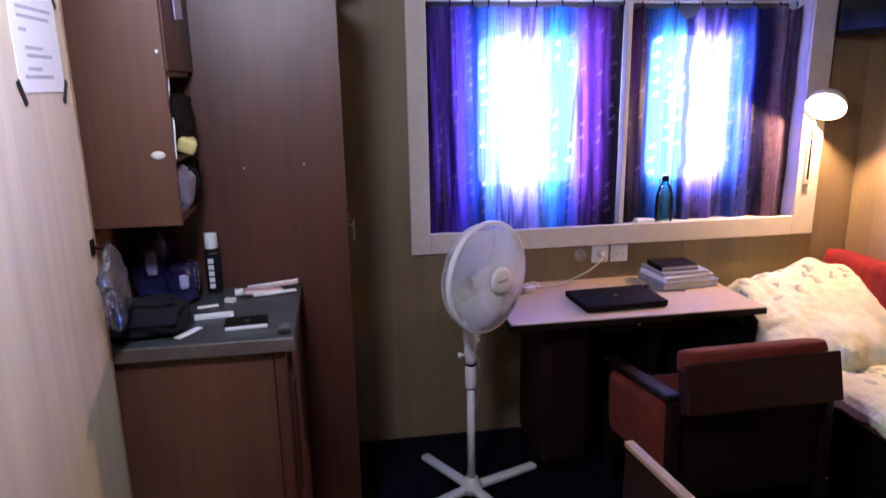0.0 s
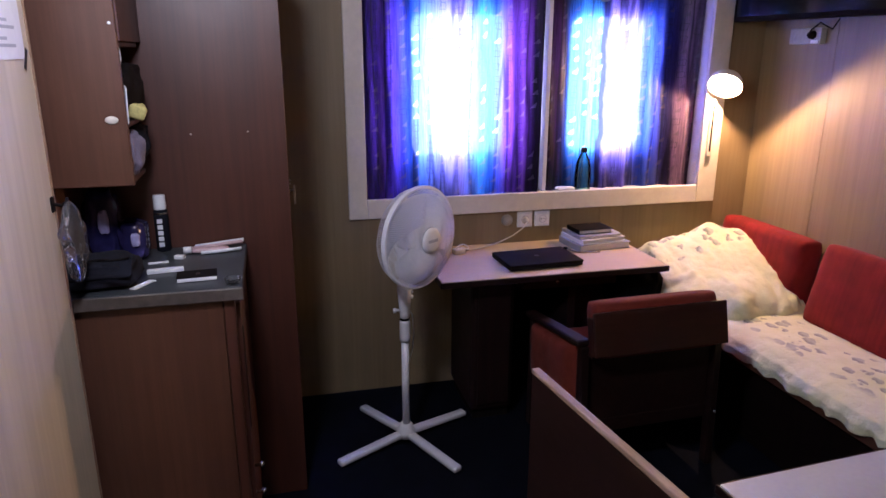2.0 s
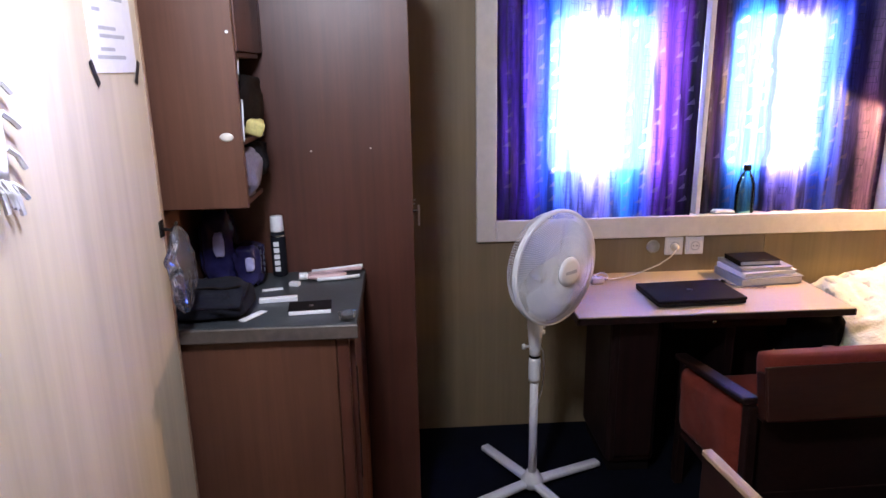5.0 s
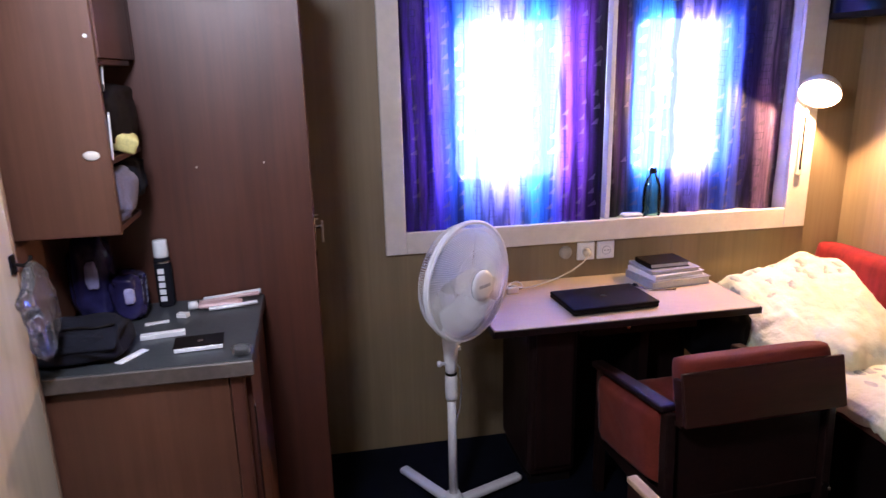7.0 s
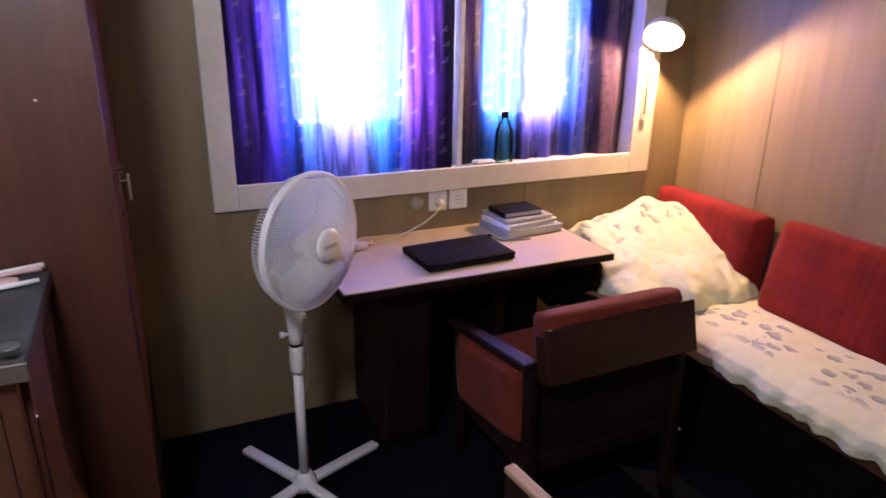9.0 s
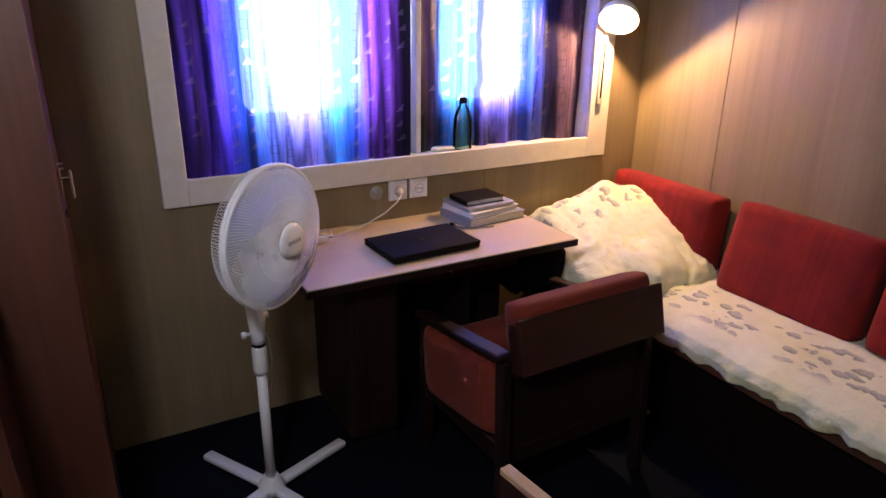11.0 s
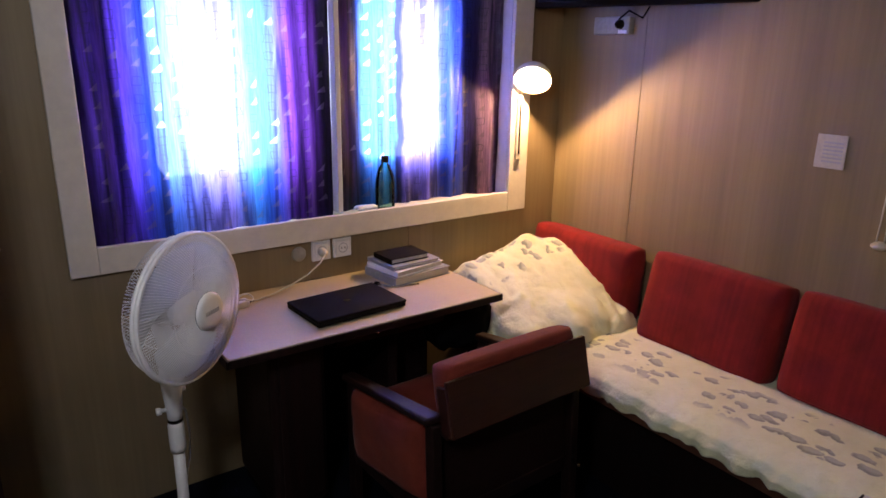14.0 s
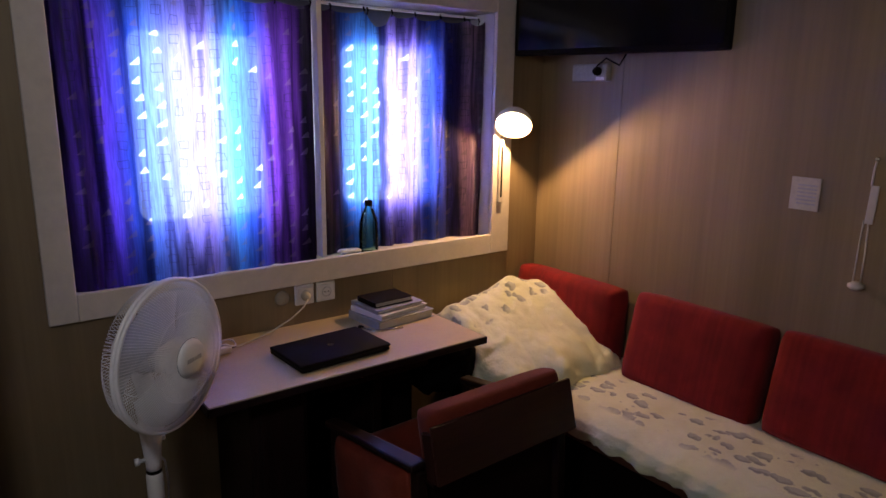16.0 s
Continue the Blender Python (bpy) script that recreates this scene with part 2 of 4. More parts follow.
    col = mixed(n, l, "MIX", calc("MULTIPLY", tri, 0.22), col, (0.86, 0.88, 1.0))
    tl = n.new("ShaderNodeBsdfTranslucent")
    l.new(mixed(n, l, "MULTIPLY", 1.0, col, (1.0, 0.70, 1.0)), tl.inputs[0])
    tp = n.new("ShaderNodeBsdfTransparent")
    l.new(mixed(n, l, "MIX", 0.40, col, (0.75, 0.80, 0.95)), tp.inputs[0])
    b.inputs["Roughness"].default_value = 0.45
    b.inputs["Sheen Weight"].default_value = 0.2
    l.new(mixed(n, l, "MULTIPLY", 1.0, cloth, (0.42, 0.42, 0.42)), b.inputs["Base Color"])
    a = n.new("ShaderNodeMixShader")
    a.inputs[0].default_value = 0.6
    l.new(b.outputs[0], a.inputs[1])
    l.new(tl.outputs[0], a.inputs[2])
    c = n.new("ShaderNodeMixShader")
    l.new(calc("ADD", 0.05, calc("MULTIPLY", tri, 0.30)), c.inputs[0])
    l.new(a.outputs[0], c.inputs[1])
    l.new(tp.outputs[0], c.inputs[2])
    l.new(c.outputs[0], n["Material Output"].inputs[0])
    return m


# Dye colours, with the dimness of the curtain's edges in the end stops.
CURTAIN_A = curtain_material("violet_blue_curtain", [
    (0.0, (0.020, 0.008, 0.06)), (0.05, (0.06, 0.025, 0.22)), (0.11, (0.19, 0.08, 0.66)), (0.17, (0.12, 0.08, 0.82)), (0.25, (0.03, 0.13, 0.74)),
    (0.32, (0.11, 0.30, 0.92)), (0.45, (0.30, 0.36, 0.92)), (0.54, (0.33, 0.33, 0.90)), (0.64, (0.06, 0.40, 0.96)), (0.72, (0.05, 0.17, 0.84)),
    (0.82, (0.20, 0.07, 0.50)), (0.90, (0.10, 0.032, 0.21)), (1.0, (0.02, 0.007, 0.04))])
# Dye colours plus a dark fold at 0.38 and lamplit mauve past 0.9.
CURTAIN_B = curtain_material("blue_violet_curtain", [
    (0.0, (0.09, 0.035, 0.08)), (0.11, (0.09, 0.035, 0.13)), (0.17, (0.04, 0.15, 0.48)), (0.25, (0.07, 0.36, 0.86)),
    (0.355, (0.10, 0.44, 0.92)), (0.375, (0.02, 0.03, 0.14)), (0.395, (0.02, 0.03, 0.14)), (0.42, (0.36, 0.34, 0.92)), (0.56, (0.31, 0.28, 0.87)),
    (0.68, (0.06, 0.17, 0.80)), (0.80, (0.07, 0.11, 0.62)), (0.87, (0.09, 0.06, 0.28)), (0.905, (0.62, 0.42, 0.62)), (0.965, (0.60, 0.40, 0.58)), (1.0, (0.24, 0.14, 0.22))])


def glassy(name, color, rough=0.05, milky=0.0, ior=1.45):
    m, n, l, b = material(name)
    tp = n.new("ShaderNodeBsdfTransparent")
    tp.inputs[0].default_value = (*color, 1)
    gl = n.new("ShaderNodeBsdfGlossy")
    gl.inputs["Roughness"].default_value = rough
    fr = n.new("ShaderNodeFresnel")
    fr.inputs[0].default_value = ior
    x = n.new("ShaderNodeMixShader")
    l.new(fr.outputs[0], x.inputs[0])
    l.new(tp.outputs[0], x.inputs[1])
    l.new(gl.outputs[0], x.inputs[2])
    out = x.outputs[0]
    if milky:
        d = n.new("ShaderNodeBsdfDiffuse")
        d.inputs[0].default_value = (0.8, 0.8, 0.8, 1)
        y = n.new("ShaderNodeMixShader")
        y.inputs[0].default_value = milky
        l.new(out, y.inputs[1])
        l.new(d.outputs[0], y.inputs[2])
        out = y.outputs[0]
    l.new(out, n["Material Output"].inputs[0])
    return m


GLASS = glassy("window_glass", (0.92, 0.95, 0.95))
CLEARBAG = glassy("clear_polythene", (0.93, 0.94, 0.94), rough=0.08, milky=0.04, ior=1.25)
GREENPET = glassy("green_bottle_plastic", (0.60, 0.86, 0.76), rough=0.08)


def frosted(name, color, clear):
    m, n, l, b = material(name)
    tp = n.new("ShaderNodeBsdfTransparent")
    tl = n.new("ShaderNodeBsdfTranslucent")
    tl.inputs[0].default_value = (*color, 1)
    b.inputs["Base Color"].default_value = (*color, 1)
    b.inputs["Roughness"].default_value = 0.3
    x, y = n.new("ShaderNodeMixShader"), n.new("ShaderNodeMixShader")
    x.inputs[0].default_value, y.inputs[0].default_value = 0.45, clear
    l.new(b.outputs[0], x.inputs[1])
    l.new(tl.outputs[0], x.inputs[2])
    l.new(x.outputs[0], y.inputs[1])
    l.new(tp.outputs[0], y.inputs[2])
    l.new(y.outputs[0], n["Material Output"].inputs[0])
    return m


BLADE = frosted("frosted_blade_plastic", (0.90, 0.92, 0.95), 0.30)


def glow(name, color, strength):
    m, n, l, b = material(name)
    b.inputs["Base Color"].default_value = (0.8, 0.8, 0.8, 1)
    b.inputs["Emission Color"].default_value = (*color, 1)
    b.inputs["Emission Strength"].default_value = strength
    return m


SKYGLOW = glow("bright_overcast_sky", (0.78, 0.87, 1.0), SKY_GLOW)
BULB = glow("glowing_bulb", (1.0, 0.82, 0.58), 60.0)
DIFFUSER = glow("lit_diffuser", (0.94, 0.92, 1.0), 3.0)


# ---- mesh helpers ----
AT = {}


def root(name, label, category, x, y, z, rz=0, group="", kind=""):
    ob = new(name)
    ob.matrix_basis = pose(x, y, z, 0, 0, rz)
    AT[ob] = ob.matrix_basis.copy()
    ob.empty_display_size = 0.1
    return tagged(ob, label, category, group, kind)


def part(name, bm, material, parent=None, label="", smooth=False):
    """Links a bmesh, given in the parent's own coordinates, as one mesh."""
    me = bpy.data.meshes.new(name)
    bm.normal_update()
    bm.to_mesh(me)
    bm.free()
    me.materials.append(material)
    if smooth:
        for p in me.polygons:
            p.use_smooth = True
    ob = new(name, me)
    if parent is not None:
        ob.parent = parent
        AT[ob] = AT[parent].copy()
    else:
        AT[ob] = Matrix()
    if label:
        ob["label"] = label
    return ob


def thing(name, bm, material, label, category, kind="", group="", smooth=False):
    return tagged(part(name, bm, material, None, "", smooth), label, category, group, kind)


def box(x0, y0, z0, x1, y1, z1, bevel=0.0, bm=None, segments=2):
    own = bmesh.new()
    bmesh.ops.create_cube(own, size=1)
    for v in own.verts:
        v.co = Vector((x0 + (v.co.x + 0.5) * (x1 - x0), y0 + (v.co.y + 0.5) * (y1 - y0), z0 + (v.co.z + 0.5) * (z1 - z0)))
    if bevel:
        bmesh.ops.bevel(own, geom=list(own.edges), offset=bevel, segments=segments, affect="EDGES", profile=0.5)
    return joined(bm, own)


def joined(bm, own):
    if bm is None:
        return own
    me = bpy.data.meshes.new("tmp")
    own.to_mesh(me)
    own.free()
    bm.from_mesh(me)
    bpy.data.meshes.remove(me)
    return bm


def moved(bm, m):
    bmesh.ops.transform(bm, matrix=m, verts=list(bm.verts))
    return bm


def lathe(profile, steps=24, bm=None, place=None):
    """Turns (radius, height) pairs round z."""
    own = bmesh.new()
    rings = []
    for r, h in profile:
        if r < 1e-5:
            rings.append([own.verts.new((0, 0, h))])
        else:
            rings.append([own.verts.new((r * math.cos(2 * math.pi * k / steps), r * math.sin(2 * math.pi * k / steps), h)) for k in range(steps)])
    for a, b in zip(rings, rings[1:]):
        for k in range(steps):
            q = (k + 1) % steps
            if len(a) == 1 and len(b) > 1:
                own.faces.new((a[0], b[k], b[q]))
            elif len(b) == 1 and len(a) > 1:
                own.faces.new((a[k], a[q], b[0]))
            elif len(a) > 1:
                own.faces.new((a[k], a[q], b[q], b[k]))
    bmesh.ops.recalc_face_normals(own, faces=list(own.faces))
    if place is not None:
        moved(own, place)
    return joined(bm, own)


def tube(points, radius, sides=8, bm=None, closed=False):
    own = bmesh.new()
    pts = [Vector(p) for p in points]
    rings = []
    for i, p in enumerate(pts):
        a = pts[i - 1] if i or closed else p
        b = pts[(i + 1) % len(pts)] if i + 1 < len(pts) or closed else p
        d = (b - a).normalized()
        side = d.cross(Vector((0, 0, 1)))
        if side.length < 1e-3:
            side = Vector((1, 0, 0))
        side.normalize()
        up = side.cross(d)
        rings.append([own.verts.new(p + radius * (math.cos(2 * math.pi * k / sides) * side + math.sin(2 * math.pi * k / sides) * up)) for k in range(sides)])
    pairs = list(zip(rings, rings[1:])) + ([(rings[-1], rings[0])] if closed else [])
    for a, b in pairs:
        for k in range(sides):
            q = (k + 1) % sides
            own.faces.new((a[k], a[q], b[q], b[k]))
    if not closed:
        own.faces.new(rings[0][::-1])
        own.faces.new(rings[-1])
    return joined(bm, own)


def sheet_grid(nu, nv, f, thickness=0.0):
    """A sheet over f(u, v), u and v from 0 to 1, with a back when it has thickness."""
    bm = bmesh.new()
    rows = [[bm.verts.new(f(i / nu, j / nv)) for j in range(nv + 1)] for i in range(nu + 1)]
    for i in range(nu):
        for j in range(nv):
            bm.faces.new((rows[i][j], rows[i + 1][j], rows[i + 1][j + 1], rows[i][j + 1]))
    bmesh.ops.recalc_face_normals(bm, faces=list(bm.faces))
    if thickness:
        bmesh.ops.solidify(bm, geom=list(bm.faces), thickness=thickness)
    return bm


def wob(x, y, z, s=1.0):
    return noise.noise(Vector((x * s, y * s, z * s)))


def cushion(w, d, h, puff=0.35, wrinkle=0.004, n=18, power=0.5):
    """A soft block: w along x, d along y, h thick along z, centred."""
    bm = bmesh.new()
    bmesh.ops.create_cube(bm, size=2)
    bmesh.ops.subdivide_edges(bm, edges=list(bm.edges), cuts=n, use_grid_fill=True)
    for v in bm.verts:
        x, y, z = v.co
        edge = (max(0, 1 - abs(x) ** 6) * max(0, 1 - abs(y) ** 6)) ** power
        rim = 1 - 0.035 * (abs(x) ** 7 * abs(y) ** 7) - 0.032 * abs(z) ** 3 * max(abs(x), abs(y)) ** 6
        hh = (1 - puff) + puff * edge
        dz = wrinkle * wob(x * w, y * d, z, 14)
        v.co = Vector((x * w / 2 * rim, y * d / 2 * rim, z * h / 2 * hh + dz))
    return bm


# ---- the cabin's shell ----
FRONT, RIGHT, BACK, LEFT, TOP = 3.30, 2.70, -1.0, -1.2, 2.34
WX0, WX1, WZ0, WZ1 = 0.588, 2.378, 1.010, 2.030

floor = thing("floor", box(LEFT - 0.1, BACK - 0.1, -0.08, RIGHT + 0.1, 3.75, 0.0), CARPET, "dark navy carpeted cabin floor", "floor", "structure")
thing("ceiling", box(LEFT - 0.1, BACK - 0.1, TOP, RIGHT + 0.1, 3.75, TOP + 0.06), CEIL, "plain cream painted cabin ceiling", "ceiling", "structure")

wall_window = root("wall_window", "olive wood laminate wall with panel joints under the window", "wall", 0, FRONT, 0, kind="structure")


def wall_panel(x0, z0, x1, z1, left=0.0, right=0.0):
    part("panel", box(x0 + left, 0, z0, x1 - right, 0.05, z1), WALL, wall_window)


wall_panel(LEFT, 0, WX0 - 0.02, TOP)
wall_panel(WX0 - 0.02, 0, 1.825, WZ0 - 0.02, 0, 0.0015)
wall_panel(1.825, 0, WX1 + 0.02, WZ0 - 0.02, 0.0015)
wall_panel(WX1 + 0.02, 0, RIGHT + 0.05, TOP)
wall_panel(WX0 - 0.02, WZ1 + 0.02, WX1 + 0.02, TOP)
part("backing", box(LEFT, 0.05, 0, RIGHT + 0.05, 0.08, WZ0 - 0.022), DESKWOOD, wall_window)
part("backing", box(LEFT, 0.05, WZ0 - 0.02, WX0 - 0.022, 0.08, TOP), DESKWOOD, wall_window)
part("backing", box(WX1 + 0.022, 0.05, WZ0 - 0.02, RIGHT + 0.05, 0.08, TOP), DESKWOOD, wall_window)

wall_right = root("wall_right", "olive wood laminate wall with a vertical joint", "wall", RIGHT, 0, 0, kind="structure")
for y0, y1 in ((BACK, 0.4), (0.4, 1.61), (1.61, 2.81), (2.81, FRONT)):
    part("panel", box(0, y0 + 0.0012, 0, 0.05, y1 - 0.0012, TOP, 0.001, segments=1), WALL, wall_right)
part("backing", box(0.05, BACK, 0, 0.08, FRONT, TOP), DESKWOOD, wall_right)
thing("wall_back", box(LEFT, BACK - 0.06, 0, RIGHT, BACK, TOP), WALL, "plain olive wood laminate wall", "wall", "structure")
thing("wall_left", box(LEFT - 0.06, BACK, 0, LEFT, FRONT, TOP), WALL, "plain olive wood laminate wall", "wall", "structure")

partition = root("wall_partition", "pale wood laminate partition beside the counter", "wall", -0.39, 2.03, 0, kind="structure")
part("panel", box(-0.035, -3.03, 0, 0, -0.012, TOP), PALE, partition)
part("edge_strip", box(-0.037, -0.012, 0, 0.003, 0, TOP, 0.002, segments=1), EDGEWOOD, partition, "worn wooden edge strip")


# ---- window ----
def rounded_loop(x0, z0, x1, z1, r, n=7):
    pts = []
    for cx, cz, a0 in ((x1 - r, z1 - r, 0), (x0 + r, z1 - r, 90), (x0 + r, z0 + r, 180), (x1 - r, z0 + r, 270)):
        for k in range(n + 1):
            a = radians(a0 + 90 * k / n)
            pts.append((cx + r * math.cos(a), cz + r * math.sin(a)))
    return pts


def ring_plate(outer, inner, y0, y1):
    """A plate between an outer and an inner loop of equally many points."""
    bm = bmesh.new()
    def loop(pts, y):
        return [bm.verts.new((x, y, z)) for x, z in pts]
    of, inf, ob, inb = loop(outer, y0), loop(inner, y0), loop(outer, y1), loop(inner, y1)
    n = len(outer)
    for k in range(n):
        q = (k + 1) % n
        bm.faces.new((of[k], of[q], inf[q], inf[k]))
        bm.faces.new((ob[q], ob[k], inb[k], inb[q]))
        bm.faces.new((inf[k], inf[q], inb[q], inb[k]))
        bm.faces.new((of[q], of[k], ob[k], ob[q]))
    bmesh.ops.recalc_face_normals(bm, faces=list(bm.faces))
    return bm


HULL = 3.47
window = root("window_1", "wide cream-framed window with two rounded panes behind curtains", "window", 0, FRONT, 0, kind="structure")
OX0, OX1, OZ0, OZ1 = 0.500, 2.492, 0.916, 2.108
fr = part("window_frame", box(OX0, -0.022, OZ0, WX0, 0.0, OZ1, 0.004), CREAM, window)
for a in ((WX1, OZ0, OX1, OZ1), (WX0, OZ0, WX1, WZ0), (WX0, WZ1, WX1, OZ1)):
    part("window_frame", box(a[0], -0.022, a[1], a[2], 0.0, a[3], 0.004), CREAM, window)
part("window_sill", box(WX0, 0.001, WZ0 - 0.04, WX1, HULL - FRONT, WZ0 - 0.02), CREAM, window)
part("recess_lining", box(WX0 - 0.02, 0.001, WZ0 - 0.04, WX0, HULL - FRONT, WZ1), WHITEWALL, window)
part("recess_lining", box(WX1, 0.001, WZ0 - 0.04, WX1 + 0.02, HULL - FRONT, WZ1), WHITEWALL, window)
part("recess_lining", box(WX0 - 0.02, 0.001, WZ1, WX1 + 0.02, HULL - FRONT, WZ1 + 0.02), WHITEWALL, window)
part("mullion", box(1.490, 0.004, WZ0, 1.512, 0.055, WZ1, 0.003), WHITEWALL, window)
for x0, x1, gx0, gx1 in ((WX0 - 0.02, 1.53, 0.843, 1.335), (1.53, WX1 + 0.02, 1.674, 2.116)):
    gz0, gz1, r = 1.190, 1.872, 0.06
    inner = rounded_loop(gx0, gz0, gx1, gz1, r)
    outer = rounded_loop(x0, WZ0 - 0.02, x1, WZ1 + 0.02, 0.0005)
    part("hull_plate", ring_plate(outer, inner, HULL - FRONT, HULL - FRONT + 0.03), HULLGREY, window)
    part("pane_rim", ring_plate(rounded_loop(gx0 - 0.03, gz0 - 0.03, gx1 + 0.03, gz1 + 0.03, r + 0.03), inner, HULL - FRONT - 0.012, HULL - FRONT), HULLGREY, window)
    bm = bmesh.new()
    bm.faces.new([bm.verts.new((x, HULL - FRONT + 0.012, z)) for x, z in rounded_loop(gx0, gz0, gx1, gz1, r)])
    pane = part("pane", bm, GLASS, window)
    pane.visible_shadow = False

thing("backdrop", box(0.3, 3.62, 0.8, 2.7, 3.63, 2.3), SKYGLOW, "bright white daylight sky outside the window", "sky", "structure")


# ---- curtains ----
def curtain(x0, x1, y, mat, folds, dips, label, seed, reach=0.0):
    ob = root("curtain", label, "curtain", (x0 + x1) / 2, y, WZ0, group="window curtains")
    w, top, low = x1 - x0, 0.985, -0.017
    hooks = sorted(dips)

    def f(u, v):
        x = -w / 2 + w * u
        ph = u * folds * 2 * math.pi + seed + 0.9 * math.sin(u * 9 + seed)
        depth = 0.010 * (0.5 + 0.5 * v) + 0.007 * (1 - v)
        yy = depth * math.sin(ph) + 0.004 * math.sin(2.3 * ph + 4 * v) + 0.004 * wob(u * 6, v * 5, seed)
        others = [h for h in hooks if h[0] >= u]
        before = [h for h in hooks if h[0] <= u]
        sag = 0.0
        if others and before and others[0][0] > before[-1][0]:
            a, b = before[-1], others[0]
            t = (u - a[0]) / (b[0] - a[0])
            sag = 4 * t * (1 - t) * max(a[1], 0.004)
        zt = top - sag
        z = low + 0.002 * math.sin(ph * 0.5 + 1) * (1 - v) + (zt - low) * v
        yy -= reach * max(0.0, (u - 0.82) / 0.18) ** 1.5
        return Vector((x + 0.006 * wob(u * 8, v * 3, seed + 5), yy, z))

    part("cloth", sheet_grid(130, 34, f), mat, ob, "", True)
    rail = part("curtain_rail", box(-w / 2, -0.004, 0.998, w / 2, 0.010, 1.010, 0.002, segments=1), WHITE, ob)
    for u, d in hooks:
        part("hook", tube([(-w / 2 + w * u, -0.004, 0.975), (-w / 2 + w * u, -0.012, 0.988), (-w / 2 + w * u, -0.004, 1.002)], 0.004, 6), BLACK, ob)
    return ob


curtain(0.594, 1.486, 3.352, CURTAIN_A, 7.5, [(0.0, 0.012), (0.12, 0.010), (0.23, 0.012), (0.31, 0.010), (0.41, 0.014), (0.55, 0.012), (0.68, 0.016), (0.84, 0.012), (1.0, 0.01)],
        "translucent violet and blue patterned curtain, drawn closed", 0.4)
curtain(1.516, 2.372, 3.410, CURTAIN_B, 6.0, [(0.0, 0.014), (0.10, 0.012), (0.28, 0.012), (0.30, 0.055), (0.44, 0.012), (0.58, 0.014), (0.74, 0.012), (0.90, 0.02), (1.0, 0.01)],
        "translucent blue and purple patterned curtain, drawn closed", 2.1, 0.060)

bottle = root("bottle", "green plastic bottle with a black cap on the window sill", "bottle", 1.735, 3.346, WZ0 - 0.02)
part("body", lathe([(0, 0.004), (0.034, 0), (0.041, 0.006), (0.042, 0.03), (0.040, 0.045), (0.042, 0.055), (0.042, 0.10), (0.040, 0.112), (0.041, 0.125), (0.036, 0.155), (0.024, 0.185), (0.015, 0.200), (0.013, 0.214), (0, 0.214)]), GREENPET, bottle, "", True)
part("cap", lathe([(0, 0.207), (0.0165, 0.207), (0.0165, 0.228), (0.015, 0.231), (0, 0.231)], 20), BLACK, bottle, "black screw cap")
rag = thing("crumpled_paper", moved(cushion(0.10, 0.04, 0.022, 0.6, 0.006, 8), pose(1.63, 3.33, WZ0 + 0.003)), PAPER, "small crumpled white paper on the window sill", "paper", smooth=True)


# ---- wardrobe and counter corner ----
wardrobe = root("wardrobe", "tall dark red-brown wooden wardrobe with a steel handle on its end", "wardrobe", -0.30, 2.518, 0)
WARD = 0.514
part("body", box(-0.75, 0.022, 0, WARD - 0.018, 0.780, 1.985), DARK, wardrobe)
part("front_panel", box(-0.22, 0.0, 0.0, WARD, 0.020, 1.985, 0.002, segments=1), DARK, wardrobe)
part("front_panel", box(-0.75, 0.0, 0.0, -0.224, 0.020, 1.985, 0.002, segments=1), DARK, wardrobe)
for x, z in ((0.205, 1.425), (0.388, 1.430)):
    part("screw_cap", lathe([(0, 0), (0.003, 0), (0.003, 0.001), (0, 0.0015)], 10, None, pose(x, 0.0, z, 90, 0, 0)), IVORY, wardrobe)
wdoor = part("end_door", box(WARD - 0.017, 0.024, 0.03, WARD - 0.001, 0.776, 1.983, 0.002, segments=1), DARKMATT, wardrobe)
part("handle_plate", box(WARD - 0.001, 0.355, 1.105, WARD + 0.003, 0.390, 1.185, 0.001, segments=1), CHROME, wdoor, "worn steel handle plate")
part("handle_bar", box(WARD + 0.022, 0.372, 1.092, WARD + 0.030, 0.392, 1.168, 0.003), IVORY, wdoor, "pale upright handle bar")
part("handle_stem", tube([(WARD + 0.002, 0.376, 1.150), (WARD + 0.024, 0.380, 1.150)], 0.006, 8), CHROME, wdoor)
for z in (1.176, 1.190):
    part("catch_pin", tube([(WARD - 0.001, 0.372, z), (WARD + 0.014, 0.374, z + 0.002)], 0.003, 8), IVORY, wdoor)
part("keyhole", lathe([(0, 0), (0.010, 0), (0.010, 0.003), (0, 0.004)], 14, None, pose(WARD - 0.001, 0.372, 1.055, 0, 90, 0)), BLACK, wdoor)


def crumple(w, d, h, seed, n=16):
    bm = bmesh.new()
    bmesh.ops.create_icosphere(bm, subdivisions=4, radius=1)
    for v in bm.verts:
        p = v.co.copy()
        k = 1 + 0.16 * wob(p.x + seed, p.y, p.z, 2.1) + 0.09 * abs(wob(p.x, p.y + seed, p.z, 5))
        q = Vector([math.copysign(abs(c) ** 0.6, c) for c in p])
        v.co = Vector((q.x * w / 2 * k, q.y * d / 2 * k, max(-h / 2, q.z * h / 2 * k)))
    return bm


thing("wrapped_parcel", moved(crumple(0.62, 0.46, 0.30, 3.3), pose(-0.10, 2.84, 1.985 + 0.15)), DUSK, "dusky crumpled parcel lying on the wardrobe", "parcel", smooth=True)

